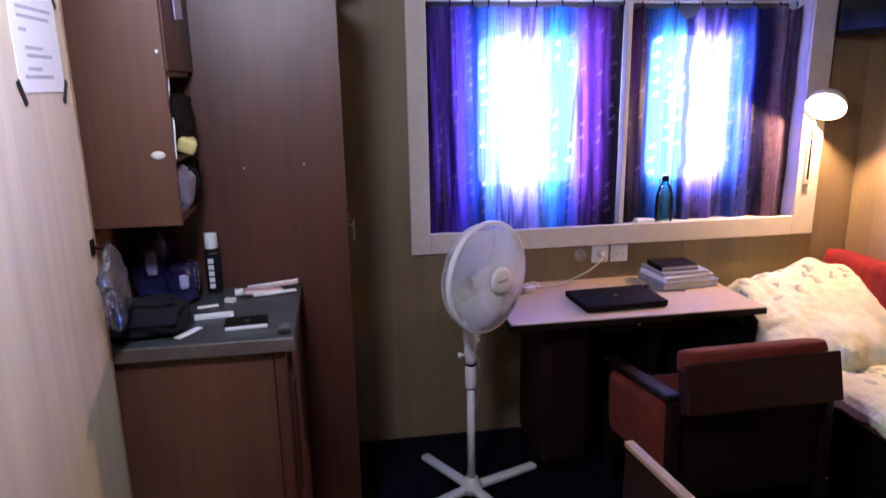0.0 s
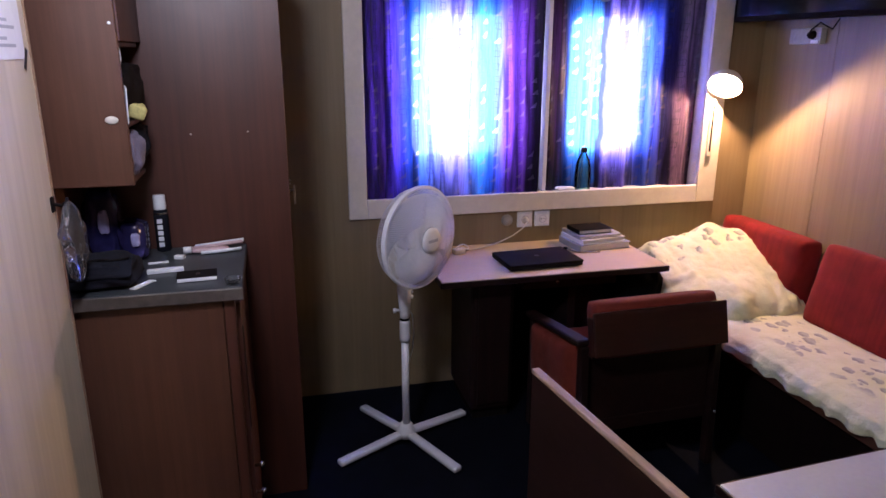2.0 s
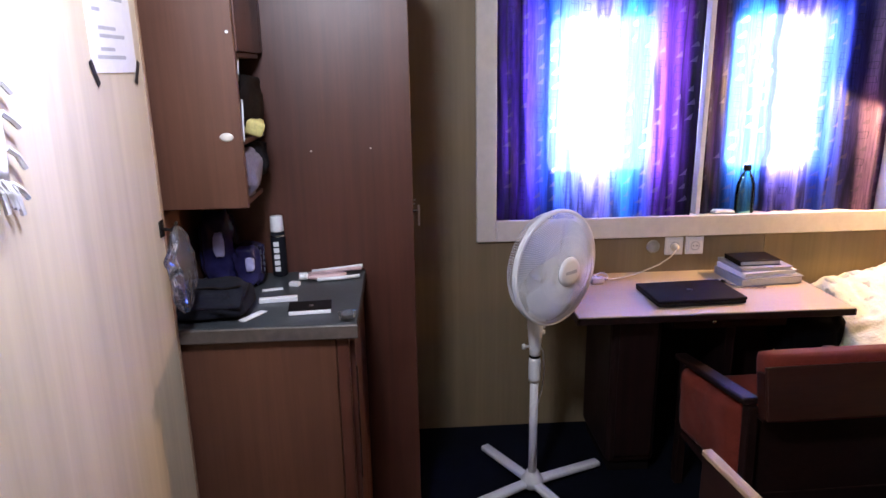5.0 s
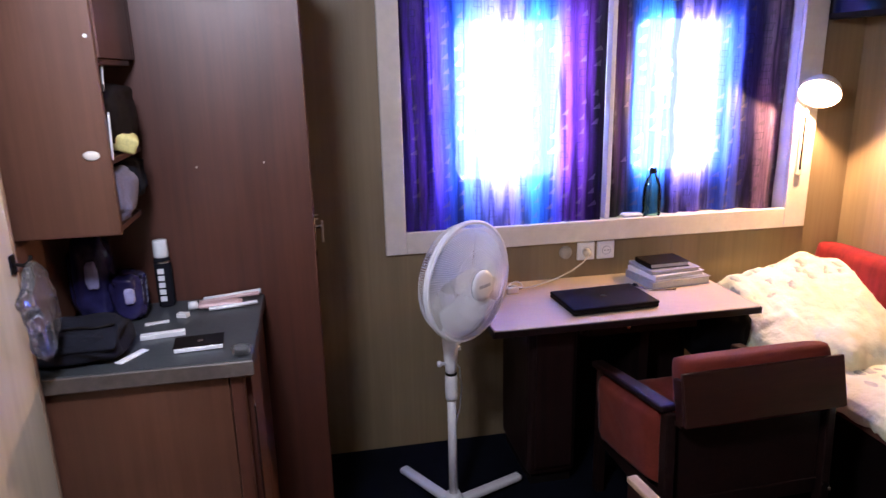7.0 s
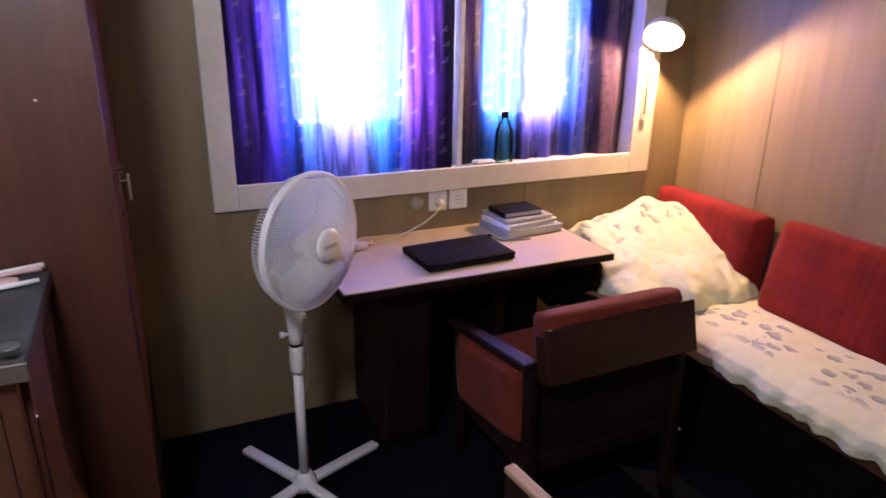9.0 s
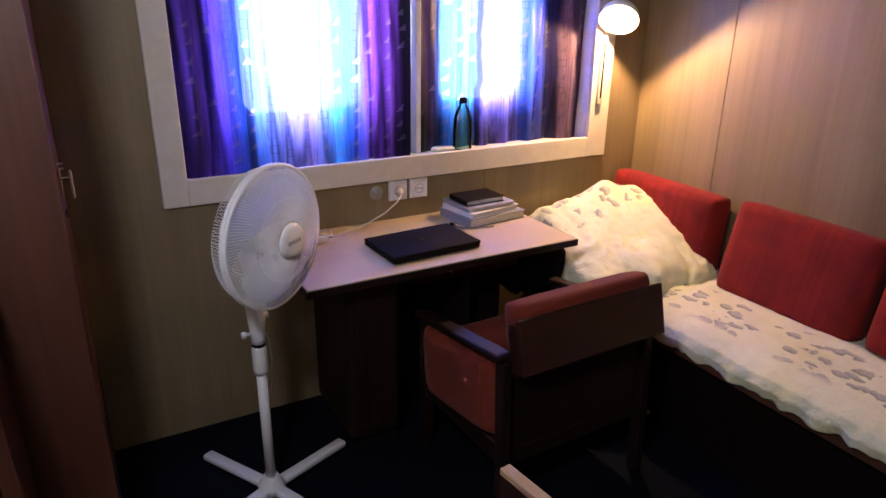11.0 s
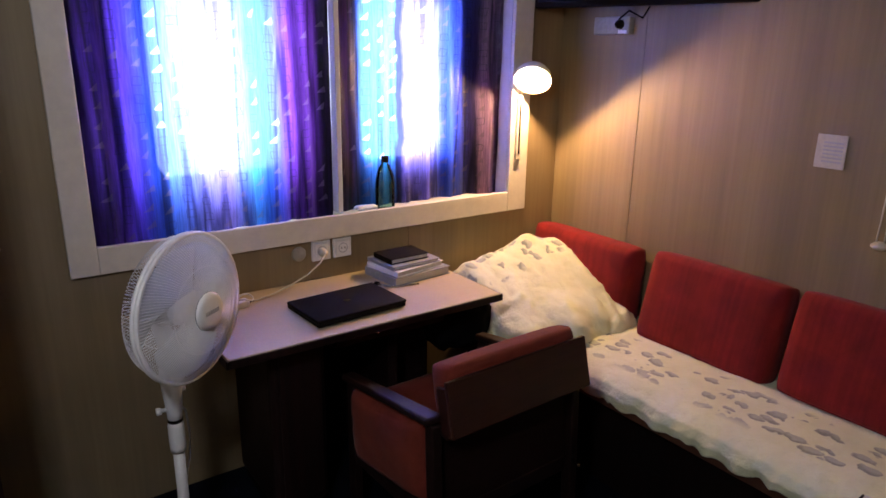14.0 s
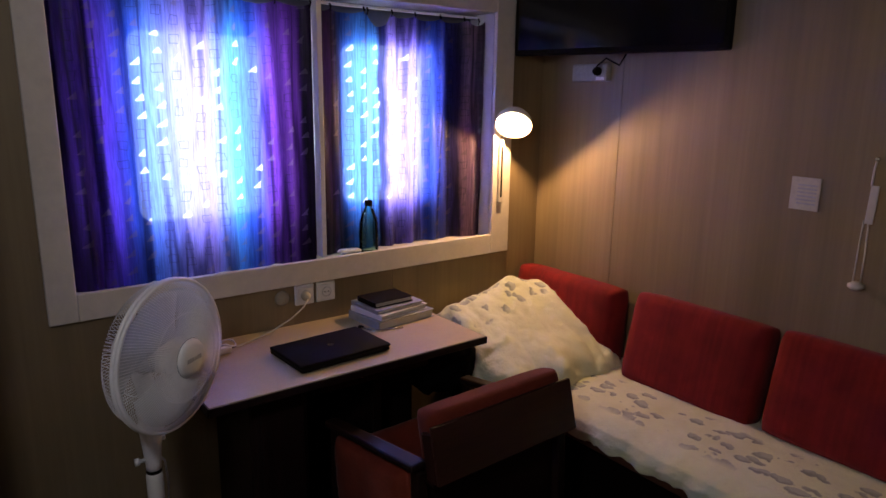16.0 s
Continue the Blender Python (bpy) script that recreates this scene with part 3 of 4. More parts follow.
counter = root("counter_cabinet", "brown wooden counter cabinet with small knobs on its end", "cabinet", -0.40, 2.05, 0)
part("body", box(-0.5, 0.012, 0.0, 0.428, 0.464, 1.005), BROWN, counter)
part("front_panel", box(-0.5, 0.0, 0.0, 0.398, 0.012, 1.004, 0.002, segments=1), BROWN, counter)
part("corner_post", box(0.400, -0.001, 0.0, 0.431, 0.030, 1.004, 0.003), DARK, counter, "dark corner post")
endd = part("end_door", box(0.428, 0.035, 0.08, 0.444, 0.248, 0.975, 0.003), DARK, counter, "dark wooden end door")
part("end_door", box(0.428, 0.253, 0.08, 0.444, 0.462, 0.975, 0.003), DARK, counter, "dark wooden end door")
part("edge_trim", box(0.4445, 0.036, 0.56, 0.447, 0.046, 0.90, 0.001, segments=1), CHROME, endd, "worn pale edge trim")
for z in (0.40, 0.30):
    part("knob", lathe([(0, 0), (0.005, 0), (0.005, 0.014), (0.011, 0.018), (0.012, 0.026), (0.008, 0.031), (0, 0.032)], 14, None, pose(0.444, 0.07, z, 0, 90, 0)), CHROME, endd, "chrome knob", True)

top = root("countertop", "grey-green laminate countertop with a dark worn edge", "countertop", -0.40, 2.05, 1.006)
part("slab", box(-0.5, -0.012, 0.0, 0.455, 0.466, 0.034, 0.003), TOPGREY, top)
part("front_edge", box(-0.5, -0.020, -0.004, 0.458, -0.0125, 0.033, 0.002, segments=1), WORNEDGE, top, "worn brown front edge")
part("splash_panel", box(-0.064, 0.02, 0.0345, -0.046, 0.464, 0.312, 0.001, segments=1), BROWN, top, "brown wooden side panel of the niche")
CT = 1.040

upper = root("wall_cabinet", "brown wooden wall cabinet with an open end shelf", "cabinet", -0.40, 2.19, 1.320)
H = 2.30 - 1.320
part("door", box(-0.45, -0.018, 0.0, 0.180, 0.0, H, 0.003), BROWN, upper)
part("body", box(-0.45, 0.001, 0.0, 0.02, 0.32, H), BROWN, upper)
part("bottom_shelf", box(0.021, 0.001, 0.0, 0.172, 0.22, 0.014, 0.002, segments=1), DARK, upper)
for z in (0.16, 0.38):
    part("shelf", box(0.021, 0.02, z, 0.176, 0.285, z + 0.014, 0.002, segments=1), DARK, upper)
part("side_panel", box(0.176, 0.001, 0.395, 0.184, 0.287, H, 0.001, segments=1), DARK, upper)
part("rear_post", box(0.158, 0.288, 0.395, 0.184, 0.32, H, 0.003), DARK, upper)
part("door_badge", lathe([(0, 0), (0.017, 0), (0.018, 0.002), (0.015, 0.004), (0, 0.005)], 20, None, pose(0.142, -0.018, 0.185, 90, 0, 0) @ Matrix.Diagonal((1, 0.62, 1, 1))), IVORY, upper, "oval ivory finger pull", True)
part("screw_cap", lathe([(0, 0), (0.004, 0), (0.004, 0.002), (0, 0.003)], 12, None, pose(0.166, -0.018, 0.440, 90, 0, 0)), WHITE, upper)

UX, UY, UZ = -0.40, 2.19, 1.320
tagged(part("sponge", moved(cushion(0.075, 0.055, 0.045, 0.25, 0.003, 8), pose(UX + 0.172, UY + 0.115, UZ + 0.205, 14, 22, 20)), YELLOW, None, "", True), "yellow worn sponge on the open shelf", "sponge")
thing("folded_card", moved(box(-0.002, -0.028, 0, 0.002, 0.028, 0.100, 0.0008, segments=1), pose(UX + 0.172, UY + 0.035, UZ + 0.1735, 6, 2, 14)), PAPER, "white folded card in the open shelf", "card")
thing("folded_card", moved(box(-0.002, -0.022, 0, 0.002, 0.022, 0.052, 0.0008, segments=1), pose(UX + 0.166, UY + 0.06, UZ + 0.330, -24, 4, 14)), PAPER, "white folded card on a dark pouch", "card")
for k, (z, yy, w, h) in enumerate(((0.014, 0.09, 0.13, 0.13), (0.046, 0.205, 0.09, 0.115), (0.174, 0.165, 0.22, 0.162))):
    thing("toiletry_pouch", moved(crumple(0.15, w, h, 7.7 * k), pose(UX + 0.118, UY + yy, UZ + z + h / 2)), (DUSK, NAVYBAG, BLACK)[k], "dark soft toiletry pouch in the open shelf", "pouch", group="shelf pouches", smooth=True)
thing("cable_loop", tube([(UX + 0.191, UY + 0.10 + 0.02 * math.sin(a), UZ + 0.64 + 0.05 * math.cos(a)) for a in np.linspace(0, 2 * math.pi, 24, endpoint=False)], 0.004, 8, None, True), BLACK, "loop of black cable at the open shelf", "cable", smooth=True)
thing("picture_card", moved(box(-0.002, -0.045, -0.07, 0.002, 0.045, 0.07, 0.0008, segments=1), pose(UX + 0.189, UY + 0.16, UZ + 0.60, 6, 0, 0)), LILAC, "pale picture card stuck on the cabinet end", "card")
thing("leaflet", moved(box(-0.07, -0.0015, -0.02, 0.07, 0.0015, 0.02, 0.0005, segments=1), pose(UX + 0.115, UY - 0.021, UZ + 0.600, 0, -6, 0)), PAPER, "small white leaflet taped on the cabinet door", "leaflet")

# on the counter
can = root("spray_can", "slim dark navy spray can with a white cap", "spray can", -0.212, 2.488, CT)
part("body", lathe([(0, 0), (0.021, 0), (0.023, 0.004), (0.023, 0.132), (0.021, 0.139), (0.019, 0.143), (0, 0.143)]), NAVYBAG, can, "", True)
part("cap", lathe([(0, 0.143), (0.020, 0.143), (0.0205, 0.147), (0.0195, 0.188), (0.0185, 0.191), (0, 0.192)]), WHITE, can, "white cap", True)
part("band", lathe([(0.0232, 0.127), (0.0234, 0.128), (0.0234, 0.132), (0.0232, 0.133)], 24), CHROME, can)
# tall white block lettering that runs up the can is a maker's mark: plain bars
for k in range(5):
    part("mark", box(-0.011, -0.0246, 0.018 + 0.020 * k, 0.006, -0.0222, 0.033 + 0.020 * k, 0.001, segments=1), PAPER, can)

pouch = root("wash_bag", "black soft zipped wash bag on the counter", "bag", -0.335, 2.15, CT)
part("body", moved(crumple(0.20, 0.16, 0.085, 1.9), pose(0, 0, 0.0425)), NAVYBAG, pouch, "", True)
part("zip", tube([(-0.088 + 0.022 * k, -0.045 + 0.004 * math.sin(k), 0.086 + 0.003 * math.sin(k * 1.7)) for k in range(9)], 0.003, 6), BLACK, pouch)
part("flap", moved(cushion(0.19, 0.07, 0.02, 0.5, 0.004, 8), pose(0.0, -0.055, 0.062, 35, 0, 0)), NAVYBAG, pouch, "", True)

for k, (x, y, w, h, mat, lab) in enumerate(((-0.375, 2.42, 0.10, 0.23, PURPLEBAG, "shiny dark purple plastic bag standing on the counter"),
                                           (-0.285, 2.40, 0.085, 0.13, PURPLEBAG, "glossy dark purple pouch on the counter"))):
    bag = root("plastic_bag", lab, "bag", x, y, CT, group="purple bags")
    part("body", moved(crumple(w, 0.09, h, 5.1 + 3 * k), pose(0, 0, h / 2)), mat, bag, "", True)
    part("label_patch", moved(crumple(w * 0.30, 0.015, h * 0.32, 9.4 + k), pose(0.012, -0.048, h * 0.58)), LILAC, bag, "lilac label", True)


def flat(name, label, category, x, y, rz, w, d, h, mat, z=CT, bevel=0.001):
    return thing(name, moved(box(-w / 2, -d / 2, 0, w / 2, d / 2, h, bevel, segments=1), pose(x, y, z, 0, 0, rz)), mat, label, category)


flat("paper_slip", "white paper slip lying on the counter", "paper", -0.222, 2.118, 58, 0.085, 0.022, 0.003, PAPER)
flat("toothbrush_case", "slim white plastic case lying on the counter", "case", -0.175, 2.232, 8, 0.105, 0.020, 0.012, WHITE)
flat("paper_slip", "white paper slip lying on the counter", "paper", -0.21, 2.335, 12, 0.06, 0.02, 0.003, PAPER)
flat("matchbox", "small white box lying on the counter", "box", -0.15, 2.37, -20, 0.03, 0.02, 0.012, WHITE)
book = root("pocket_notebook", "black pocket notebook with white pages", "notebook", -0.075, 2.150, CT, 5)
part("page_block", box(-0.056, -0.036, 0.001, 0.054, 0.032, 0.011, 0.001, segments=1), PAPER, book)
part("cover", box(-0.058, -0.034, 0.0111, 0.056, 0.036, 0.0145, 0.001, segments=1), BLACK, book)
part("mark", box(-0.004, -0.01, 0.0146, 0.008, 0.003, 0.0150), CHROME, book)
tray = root("brush_bundle", "pink and white toothbrushes and a tube on the counter", "toothbrush", -0.06, 2.448, CT, 4)
part("tube_cap", lathe([(0, 0), (0.012, 0), (0.012, 0.024), (0, 0.026)], 16, None, pose(-0.085, -0.02, 0.0125, 0, 90, 0)), WHITE, tray, "white cap", True)
part("tube", moved(cushion(0.12, 0.035, 0.016, 0.6, 0.001, 8), pose(0.0, -0.02, 0.010)), PINK, tray, "", True)
part("brush", tube([(-0.06, 0.02, 0.006), (0.0, 0.022, 0.010), (0.06, 0.02, 0.016), (0.105, 0.012, 0.020)], 0.006, 8), PINK, tray, "", True)
part("brush", tube([(-0.05, 0.045, 0.006), (0.02, 0.04, 0.012), (0.11, 0.03, 0.022)], 0.007, 8), WHITE, tray, "", True)
part("brush", tube([(-0.03, -0.045, 0.006), (0.04, -0.04, 0.007), (0.10, -0.03, 0.008)], 0.006, 8), WHITE, tray, "", True)
cup = root("glass_ashtray", "small clear glass dish near the counter edge", "dish", 0.030, 2.068, CT)
part("dish", lathe([(0, 0.003), (0.016, 0.003), (0.021, 0.020), (0.024, 0.020), (0.019, 0), (0, 0)], 20), CLEARBAG, cup, "", True)
part("match", box(-0.012, -0.006, 0.004, 0.014, 0.004, 0.010, 0.001, segments=1), WHITE, cup)

# ---- on the pale partition ----
notice = root("notice", "white paper notice held by black tape", "notice", -0.390, 1.872, 1.668)
part("sheet", box(0.0005, -0.108, 0, 0.0020, 0.108, 0.195), PAPER, notice)
for yy, zz, ang in ((-0.106, 0.000, 30), (0.106, 0.000, -30), (-0.106, 0.195, -30), (0.106, 0.195, 30)):
    part("tape", moved(box(0.0021, -0.007, -0.026, 0.0032, 0.007, 0.026), pose(0, yy, zz, ang, 0, 0)), BLACKTAPE, notice)
for k, (z, a, b) in enumerate(((0.160, -0.080, 0.085), (0.143, -0.080, 0.070), (0.118, -0.080, -0.045), (0.085, -0.062, 0.020), (0.070, -0.060, 0.060), (0.045, -0.062, 0.005), (0.030, -0.080, 0.055))):
    part("text_bar", box(0.0021, a, z - 0.0035, 0.0024, b, z + 0.0035), INK, notice)

hook = root("coat_hook", "dark metal hook with a clear plastic bag", "hook", -0.390, 2.005, 1.31)
part("plate", box(0.0, -0.012, -0.02, 0.004, 0.012, 0.02, 0.0015), BLACK, hook)
part("arm", tube([(0.004, 0, 0.0), (0.022, 0, -0.004), (0.034, 0, 0.004), (0.038, 0, 0.016)], 0.004, 8), BLACK, hook, "", True)
bagc = root("clear_bag", "crumpled clear plastic bag hanging from a hook", "bag", -0.352, 1.985, 1.31)
def bagf(u, v):
    a = 2 * math.pi * u
    r = 0.010 + 0.052 * math.sin(math.pi * min(1, v * 1.02)) ** 0.7
    k = 1 + 0.20 * math.sin(5 * a + 6 * v) * v + 0.34 * wob(math.cos(a), math.sin(a), v * 4, 1.8)
    return Vector((0.006 + 0.42 * r * k * math.cos(a), r * k * math.sin(a), 0.01 - 0.215 * v))
part("film", sheet_grid(40, 24, bagf), CLEARBAG, bagc, "", True)

towel = root("towel", "white fringed towel hanging on the partition", "towel", -0.390, 1.20, 1.60)
def towf(u, v):
    z = -0.10 + 0.62 * v + 0.05 * (1 - v) * math.sin(2.4 * u + 0.4)
    y = -0.32 + 0.47 * u + (0.03 + 0.05 * (1 - v)) * math.sin(3 * v + 1)
    return Vector((0.022 + 0.012 * math.sin(u * 17) * (1 - 0.5 * v) + 0.006 * wob(u * 5, v * 4, 2), y, z))
part("cloth", sheet_grid(40, 30, towf, 0.004), TOWEL, towel, "", True)
for k in range(26):
    p = towf(k / 25, 0)
    part("fringe", tube([p, p + Vector((0.004, 0.006, -0.018)), p + Vector((0.002, 0.012 + 0.004 * math.sin(k * 2.1), -0.042 - 0.008 * math.sin(k * 1.3)))], 0.0045, 5), TOWEL, towel)
for k in range(10):
    p = towf(1, k / 12)
    part("fringe", tube([p, p + Vector((0.003, 0.018, -0.012)), p + Vector((0.002, 0.036, -0.028 - 0.006 * math.sin(k * 1.9)))], 0.0045, 5), TOWEL, towel)
part("peg", lathe([(0, 0), (0.008, 0), (0.008, 0.03), (0.014, 0.034), (0.012, 0.04), (0, 0.042)], 12, None, pose(0, 0.0, 0.50, 0, 90, 0)), CHROME, towel)


# ---- pedestal fan ----
fan = root("pedestal_fan", "white plastic pedestal fan, switched off, on a cross foot", "fan", 0.668, 2.777, 0)
for k, a in enumerate((25, 117, 204, 298)):
    leg = box(0.02, -0.021, 0.008, 0.345, 0.021, 0.034, 0.009, segments=3)
    for v in leg.verts:
        s = (v.co.x - 0.02) / 0.325
        v.co.z += 0.022 * (1 - s)
    part("leg", moved(leg, pose(0, 0, 0, 0, 0, a)), WHITE, fan, "", True)
    part("foot_pad", moved(box(0.30, -0.012, 0.0, 0.335, 0.012, 0.010, 0.002, segments=1), pose(0, 0, 0, 0, 0, a)), BLACK, fan)
part("hub_cover", lathe([(0, 0.03), (0.046, 0.03), (0.044, 0.058), (0.032, 0.075), (0.026, 0.09), (0, 0.092)]), WHITE, fan, "", True)
part("pole", lathe([(0, 0.07), (0.0165, 0.07), (0.0165, 0.50), (0, 0.50)], 20), WHITE, fan, "", True)
part("collar", lathe([(0, 0.49), (0.0225, 0.49), (0.0235, 0.505), (0.0235, 0.575), (0.020, 0.59), (0, 0.592)], 20), WHITE, fan, "", True)
part("collar_ring", lathe([(0.0206, 0.588), (0.0216, 0.590), (0.0216, 0.597), (0.0206, 0.599)], 20), BLACK, fan)
part("upper_tube", lathe([(0, 0.59), (0.020, 0.59), (0.022, 0.62), (0.031, 0.72), (0.031, 0.765), (0.024, 0.775), (0, 0.776)], 20), WHITE, fan, "", True)
part("height_knob", lathe([(0, 0), (0.006, 0), (0.006, 0.018), (0.011, 0.02), (0.011, 0.032), (0, 0.033)], 14, None, pose(-0.018, -0.004, 0.635, 0, -90, 0)), WHITE, fan, "", True)
for k in range(3):
    part("push_button", box(0.022, -0.014, 0.685 + 0.024 * k, 0.036, 0.002, 0.700 + 0.024 * k, 0.003), WHITE, fan)

HR = 0.201
FACE = 36
head = pose(0.040, -0.150, 0.988, 0, 0, FACE) @ pose(0, 0, 0, 90, 0, 0)
part("motor_housing", lathe([(0, -0.165), (0.04, -0.163), (0.056, -0.15), (0.060, -0.11), (0.060, -0.075), (0.045, -0.055), (0, -0.055)], 24, None, head), WHITE, fan, "", True)
part("neck", tube([(0.0, 0.0, 0.765), (0.0, 0.0, 0.84), (-0.02, 0.0, 0.945)], 0.026, 12), WHITE, fan, "", True)
part("oscillation_knob", lathe([(0, 0), (0.008, 0), (0.008, 0.02), (0.012, 0.022), (0.010, 0.034), (0, 0.036)], 14, None, head @ pose(0, 0.058, -0.12, -90, 0, 0)), WHITE, fan, "", True)


def ring(r, z, thick=0.0022, sides=6, steps=48):
    return tube([(r * math.cos(2 * math.pi * k / steps), r * math.sin(2 * math.pi * k / steps), z) for k in range(steps)], thick, sides, None, True)


front = part("front_guard", moved(ring(HR, 0.0, 0.0065, 8, 64), head), WHITE, fan, "white guard rim", True)
rear = part("rear_guard", moved(ring(HR, -0.012, 0.0055, 8, 64), head), WHITE, fan, "", True)
wires = bmesh.new()
for k in range(150):
    a = 2 * math.pi * k / 150
    pts = []
    for s in (0.0, 0.2, 0.45, 0.7, 0.9, 1.0):
        r = 0.050 + (HR - 0.050) * s
        z = 0.050 * (1 - s ** 2.4) + 0.002
        b = a + 0.22 * s
        pts.append((r * math.cos(b), r * math.sin(b), z))
    tube(pts, 0.0012, 4, wires)
tagged(part("wire_grille", moved(wires, head), WHITE, front), kind="stuff")
part("mid_ring", moved(ring(0.118, 0.041, 0.0014), head), WHITE, front)
wires = bmesh.new()
for k in range(126):
    a = 2 * math.pi * k / 126
    pts = [(r * math.cos(a), r * math.sin(a), z) for r, z in ((0.055, -0.085), (0.11, -0.085), (0.16, -0.078), (0.188, -0.055), (HR, -0.014))]
    tube(pts, 0.0011, 4, wires)
tagged(part("wire_grille", moved(wires, head), WHITE, rear), kind="stuff")
part("mid_ring", moved(ring(0.12, -0.085, 0.0014), head), WHITE, rear)
cap = part("centre_badge", lathe([(0, 0.066), (0.036, 0.065), (0.047, 0.062), (0.052, 0.055), (0.050, 0.046), (0, 0.044)], 32, None, head), WHITE, fan, "", True)
for k in range(6):
    part("mark", moved(box(-0.028 + 0.0095 * k, -0.006, 0.0654, -0.0205 + 0.0095 * k, 0.005, 0.0666), head), INK, cap)
part("badge_rim", moved(ring(0.0525, 0.0525, 0.0013, 6, 40), head), GREYPAPER, cap, "thin grey rim")
spin = part("spinner", lathe([(0, 0.034), (0.036, 0.033), (0.047, 0.020), (0.050, -0.04), (0, -0.04)], 24, None, head), WHITE, fan, "", True)
for k in range(3):
    def blade(u, v, k=k):
        a = radians(120 * k) + (v - 0.5) * radians(118) * (0.55 + 0.45 * u) + 0.35 * u
        r = 0.030 + 0.155 * u * (1 - 0.10 * (2 * v - 1) ** 4)
        return Vector((r * math.cos(a), r * math.sin(a), -0.012 + 0.034 * (0.5 - v) + 0.006 * math.sin(3 * v)))
    part("blade", moved(sheet_grid(10, 12, blade, 0.002), head), BLADE, spin, "", True)

thing("fan_cord", tube([(0.672, 2.76, 0.66), (0.705, 2.80, 0.60), (0.72, 2.84, 0.50), (0.71, 2.83, 0.42), (0.685, 2.80, 0.36), (0.672, 2.793, 0.33)], 0.0035, 6), WHITE, "thin white power cord behind the fan", "cord", smooth=True)


# ---- desk ----
desk = root("desk", "built-in desk with pale top, dark pedestal and drawer", "desk", 0.828, 2.755, 0)
DW, DD = 1.078, 0.543
part("desktop", box(0, 0, 0.722, DW, DD, 0.7497, 0.003), DESKTOP, desk)
part("front_edge", box(0, -0.006, 0.720, DW, -0.0005, 0.747, 0.002, segments=1), DESKWOOD, desk, "dark front edging")
part("end_edge", box(-0.006, -0.006, 0.720, -0.0005, DD, 0.747, 0.002, segments=1), DESKWOOD, desk, "dark edging")
part("end_edge", box(DW + 0.0005, -0.006, 0.720, DW + 0.006, DD, 0.747, 0.002, segments=1), DESKWOOD, desk, "dark edging")
ped = part("pedestal", box(0.168, 0.105, 0.045, 0.375, 0.50, 0.7195, 0.03, segments=3), DESKWOOD, desk)
part("plinth", box(0.185, 0.13, 0.0, 0.36, 0.48, 0.046, 0.004), BLACK, desk)
part("pedestal_door", box(0.195, 0.094, 0.09, 0.350, 0.104, 0.690, 0.004), DESKWOOD, ped)
part("apron", box(0.376, 0.10, 0.655, 0.868, 0.118, 0.7195, 0.002, segments=1), DESKWOOD, desk)
drawer = part("drawer", box(0.40, 0.078, 0.655, 0.86, 0.098, 0.716, 0.003), DESKWOOD, desk)
part("knob", lathe([(0, 0), (0.004, 0), (0.004, 0.012), (0.009, 0.016), (0.007, 0.024), (0, 0.025)], 14, None, pose(0.555, 0.078, 0.690, 90, 0, 0)), CHROME, drawer, "small chrome knob", True)
part("end_panel", box(0.66, 0.16, 0.0, 0.70, 0.50, 0.6195, 0.003), DESKWOOD, desk)
part("shelf_box", box(0.70, 0.30, 0.30, 0.93, 0.498, 0.6195, 0.004), DESKWOOD, desk)
# dark sheet over the wall, in place of the shade under the desk
part("shade_panel", box(0.376, 0.50, 0.0, DW - 0.004, 0.515, 0.7195), DESKWOOD, desk)
TZ = 0.7502
thing("cloth_bag", moved(crumple(0.24, 0.30, 0.26, 4.4), pose(1.870, 3.03, 0.586)), SOFTBLACK, "black soft bag hanging under the end of the desk", "bag", smooth=True)

laptop = root("laptop", "closed black laptop on the desk", "laptop", 1.332, 2.945, TZ, 3)
base = box(-0.180, -0.118, 0.003, 0.180, 0.118, 0.017, 0.005)
part("base", base, BLACK, laptop, "", True)
lid = part("lid", box(-0.182, -0.120, 0.0175, 0.182, 0.116, 0.030, 0.005), BLACK, laptop, "", True)
part("logo", lathe([(0, 0.0301), (0.012, 0.0301), (0.012, 0.0304), (0, 0.0304)], 24), GLOSSBLACK, lid)
part("hinge_bar", tube([(-0.13, 0.120, 0.017), (0.13, 0.120, 0.017)], 0.007, 8), BLACK, laptop, "", True)
for x in (-0.15, 0.15):
    for y in (-0.09, 0.09):
        part("rubber_foot", box(x - 0.01, y - 0.005, 0.0, x + 0.01, y + 0.005, 0.003), BLACK, laptop)


def stacked_book(label, x, y, z, rz, w, d, h, cover, spine=True):
    b = root("book", label, "book", x, y, z, rz, "books on the desk")
    part("page_block", box(-w / 2 + 0.006, -d / 2 + 0.005, 0.003, w / 2 - 0.005, d / 2 - 0.005, h - 0.003, 0.001, segments=1), PAGES, b)
    part("cover", box(-w / 2, -d / 2, 0, w / 2, d / 2, 0.0028, 0.001, segments=1), cover, b)
    part("cover", box(-w / 2, -d / 2, h - 0.0028, w / 2, d / 2, h, 0.001, segments=1), cover, b)
    part("spine", box(-w / 2 - 0.003, -d / 2, 0.0, -w / 2 + 0.001, d / 2, h, 0.0012, segments=1), cover, b)
    return b


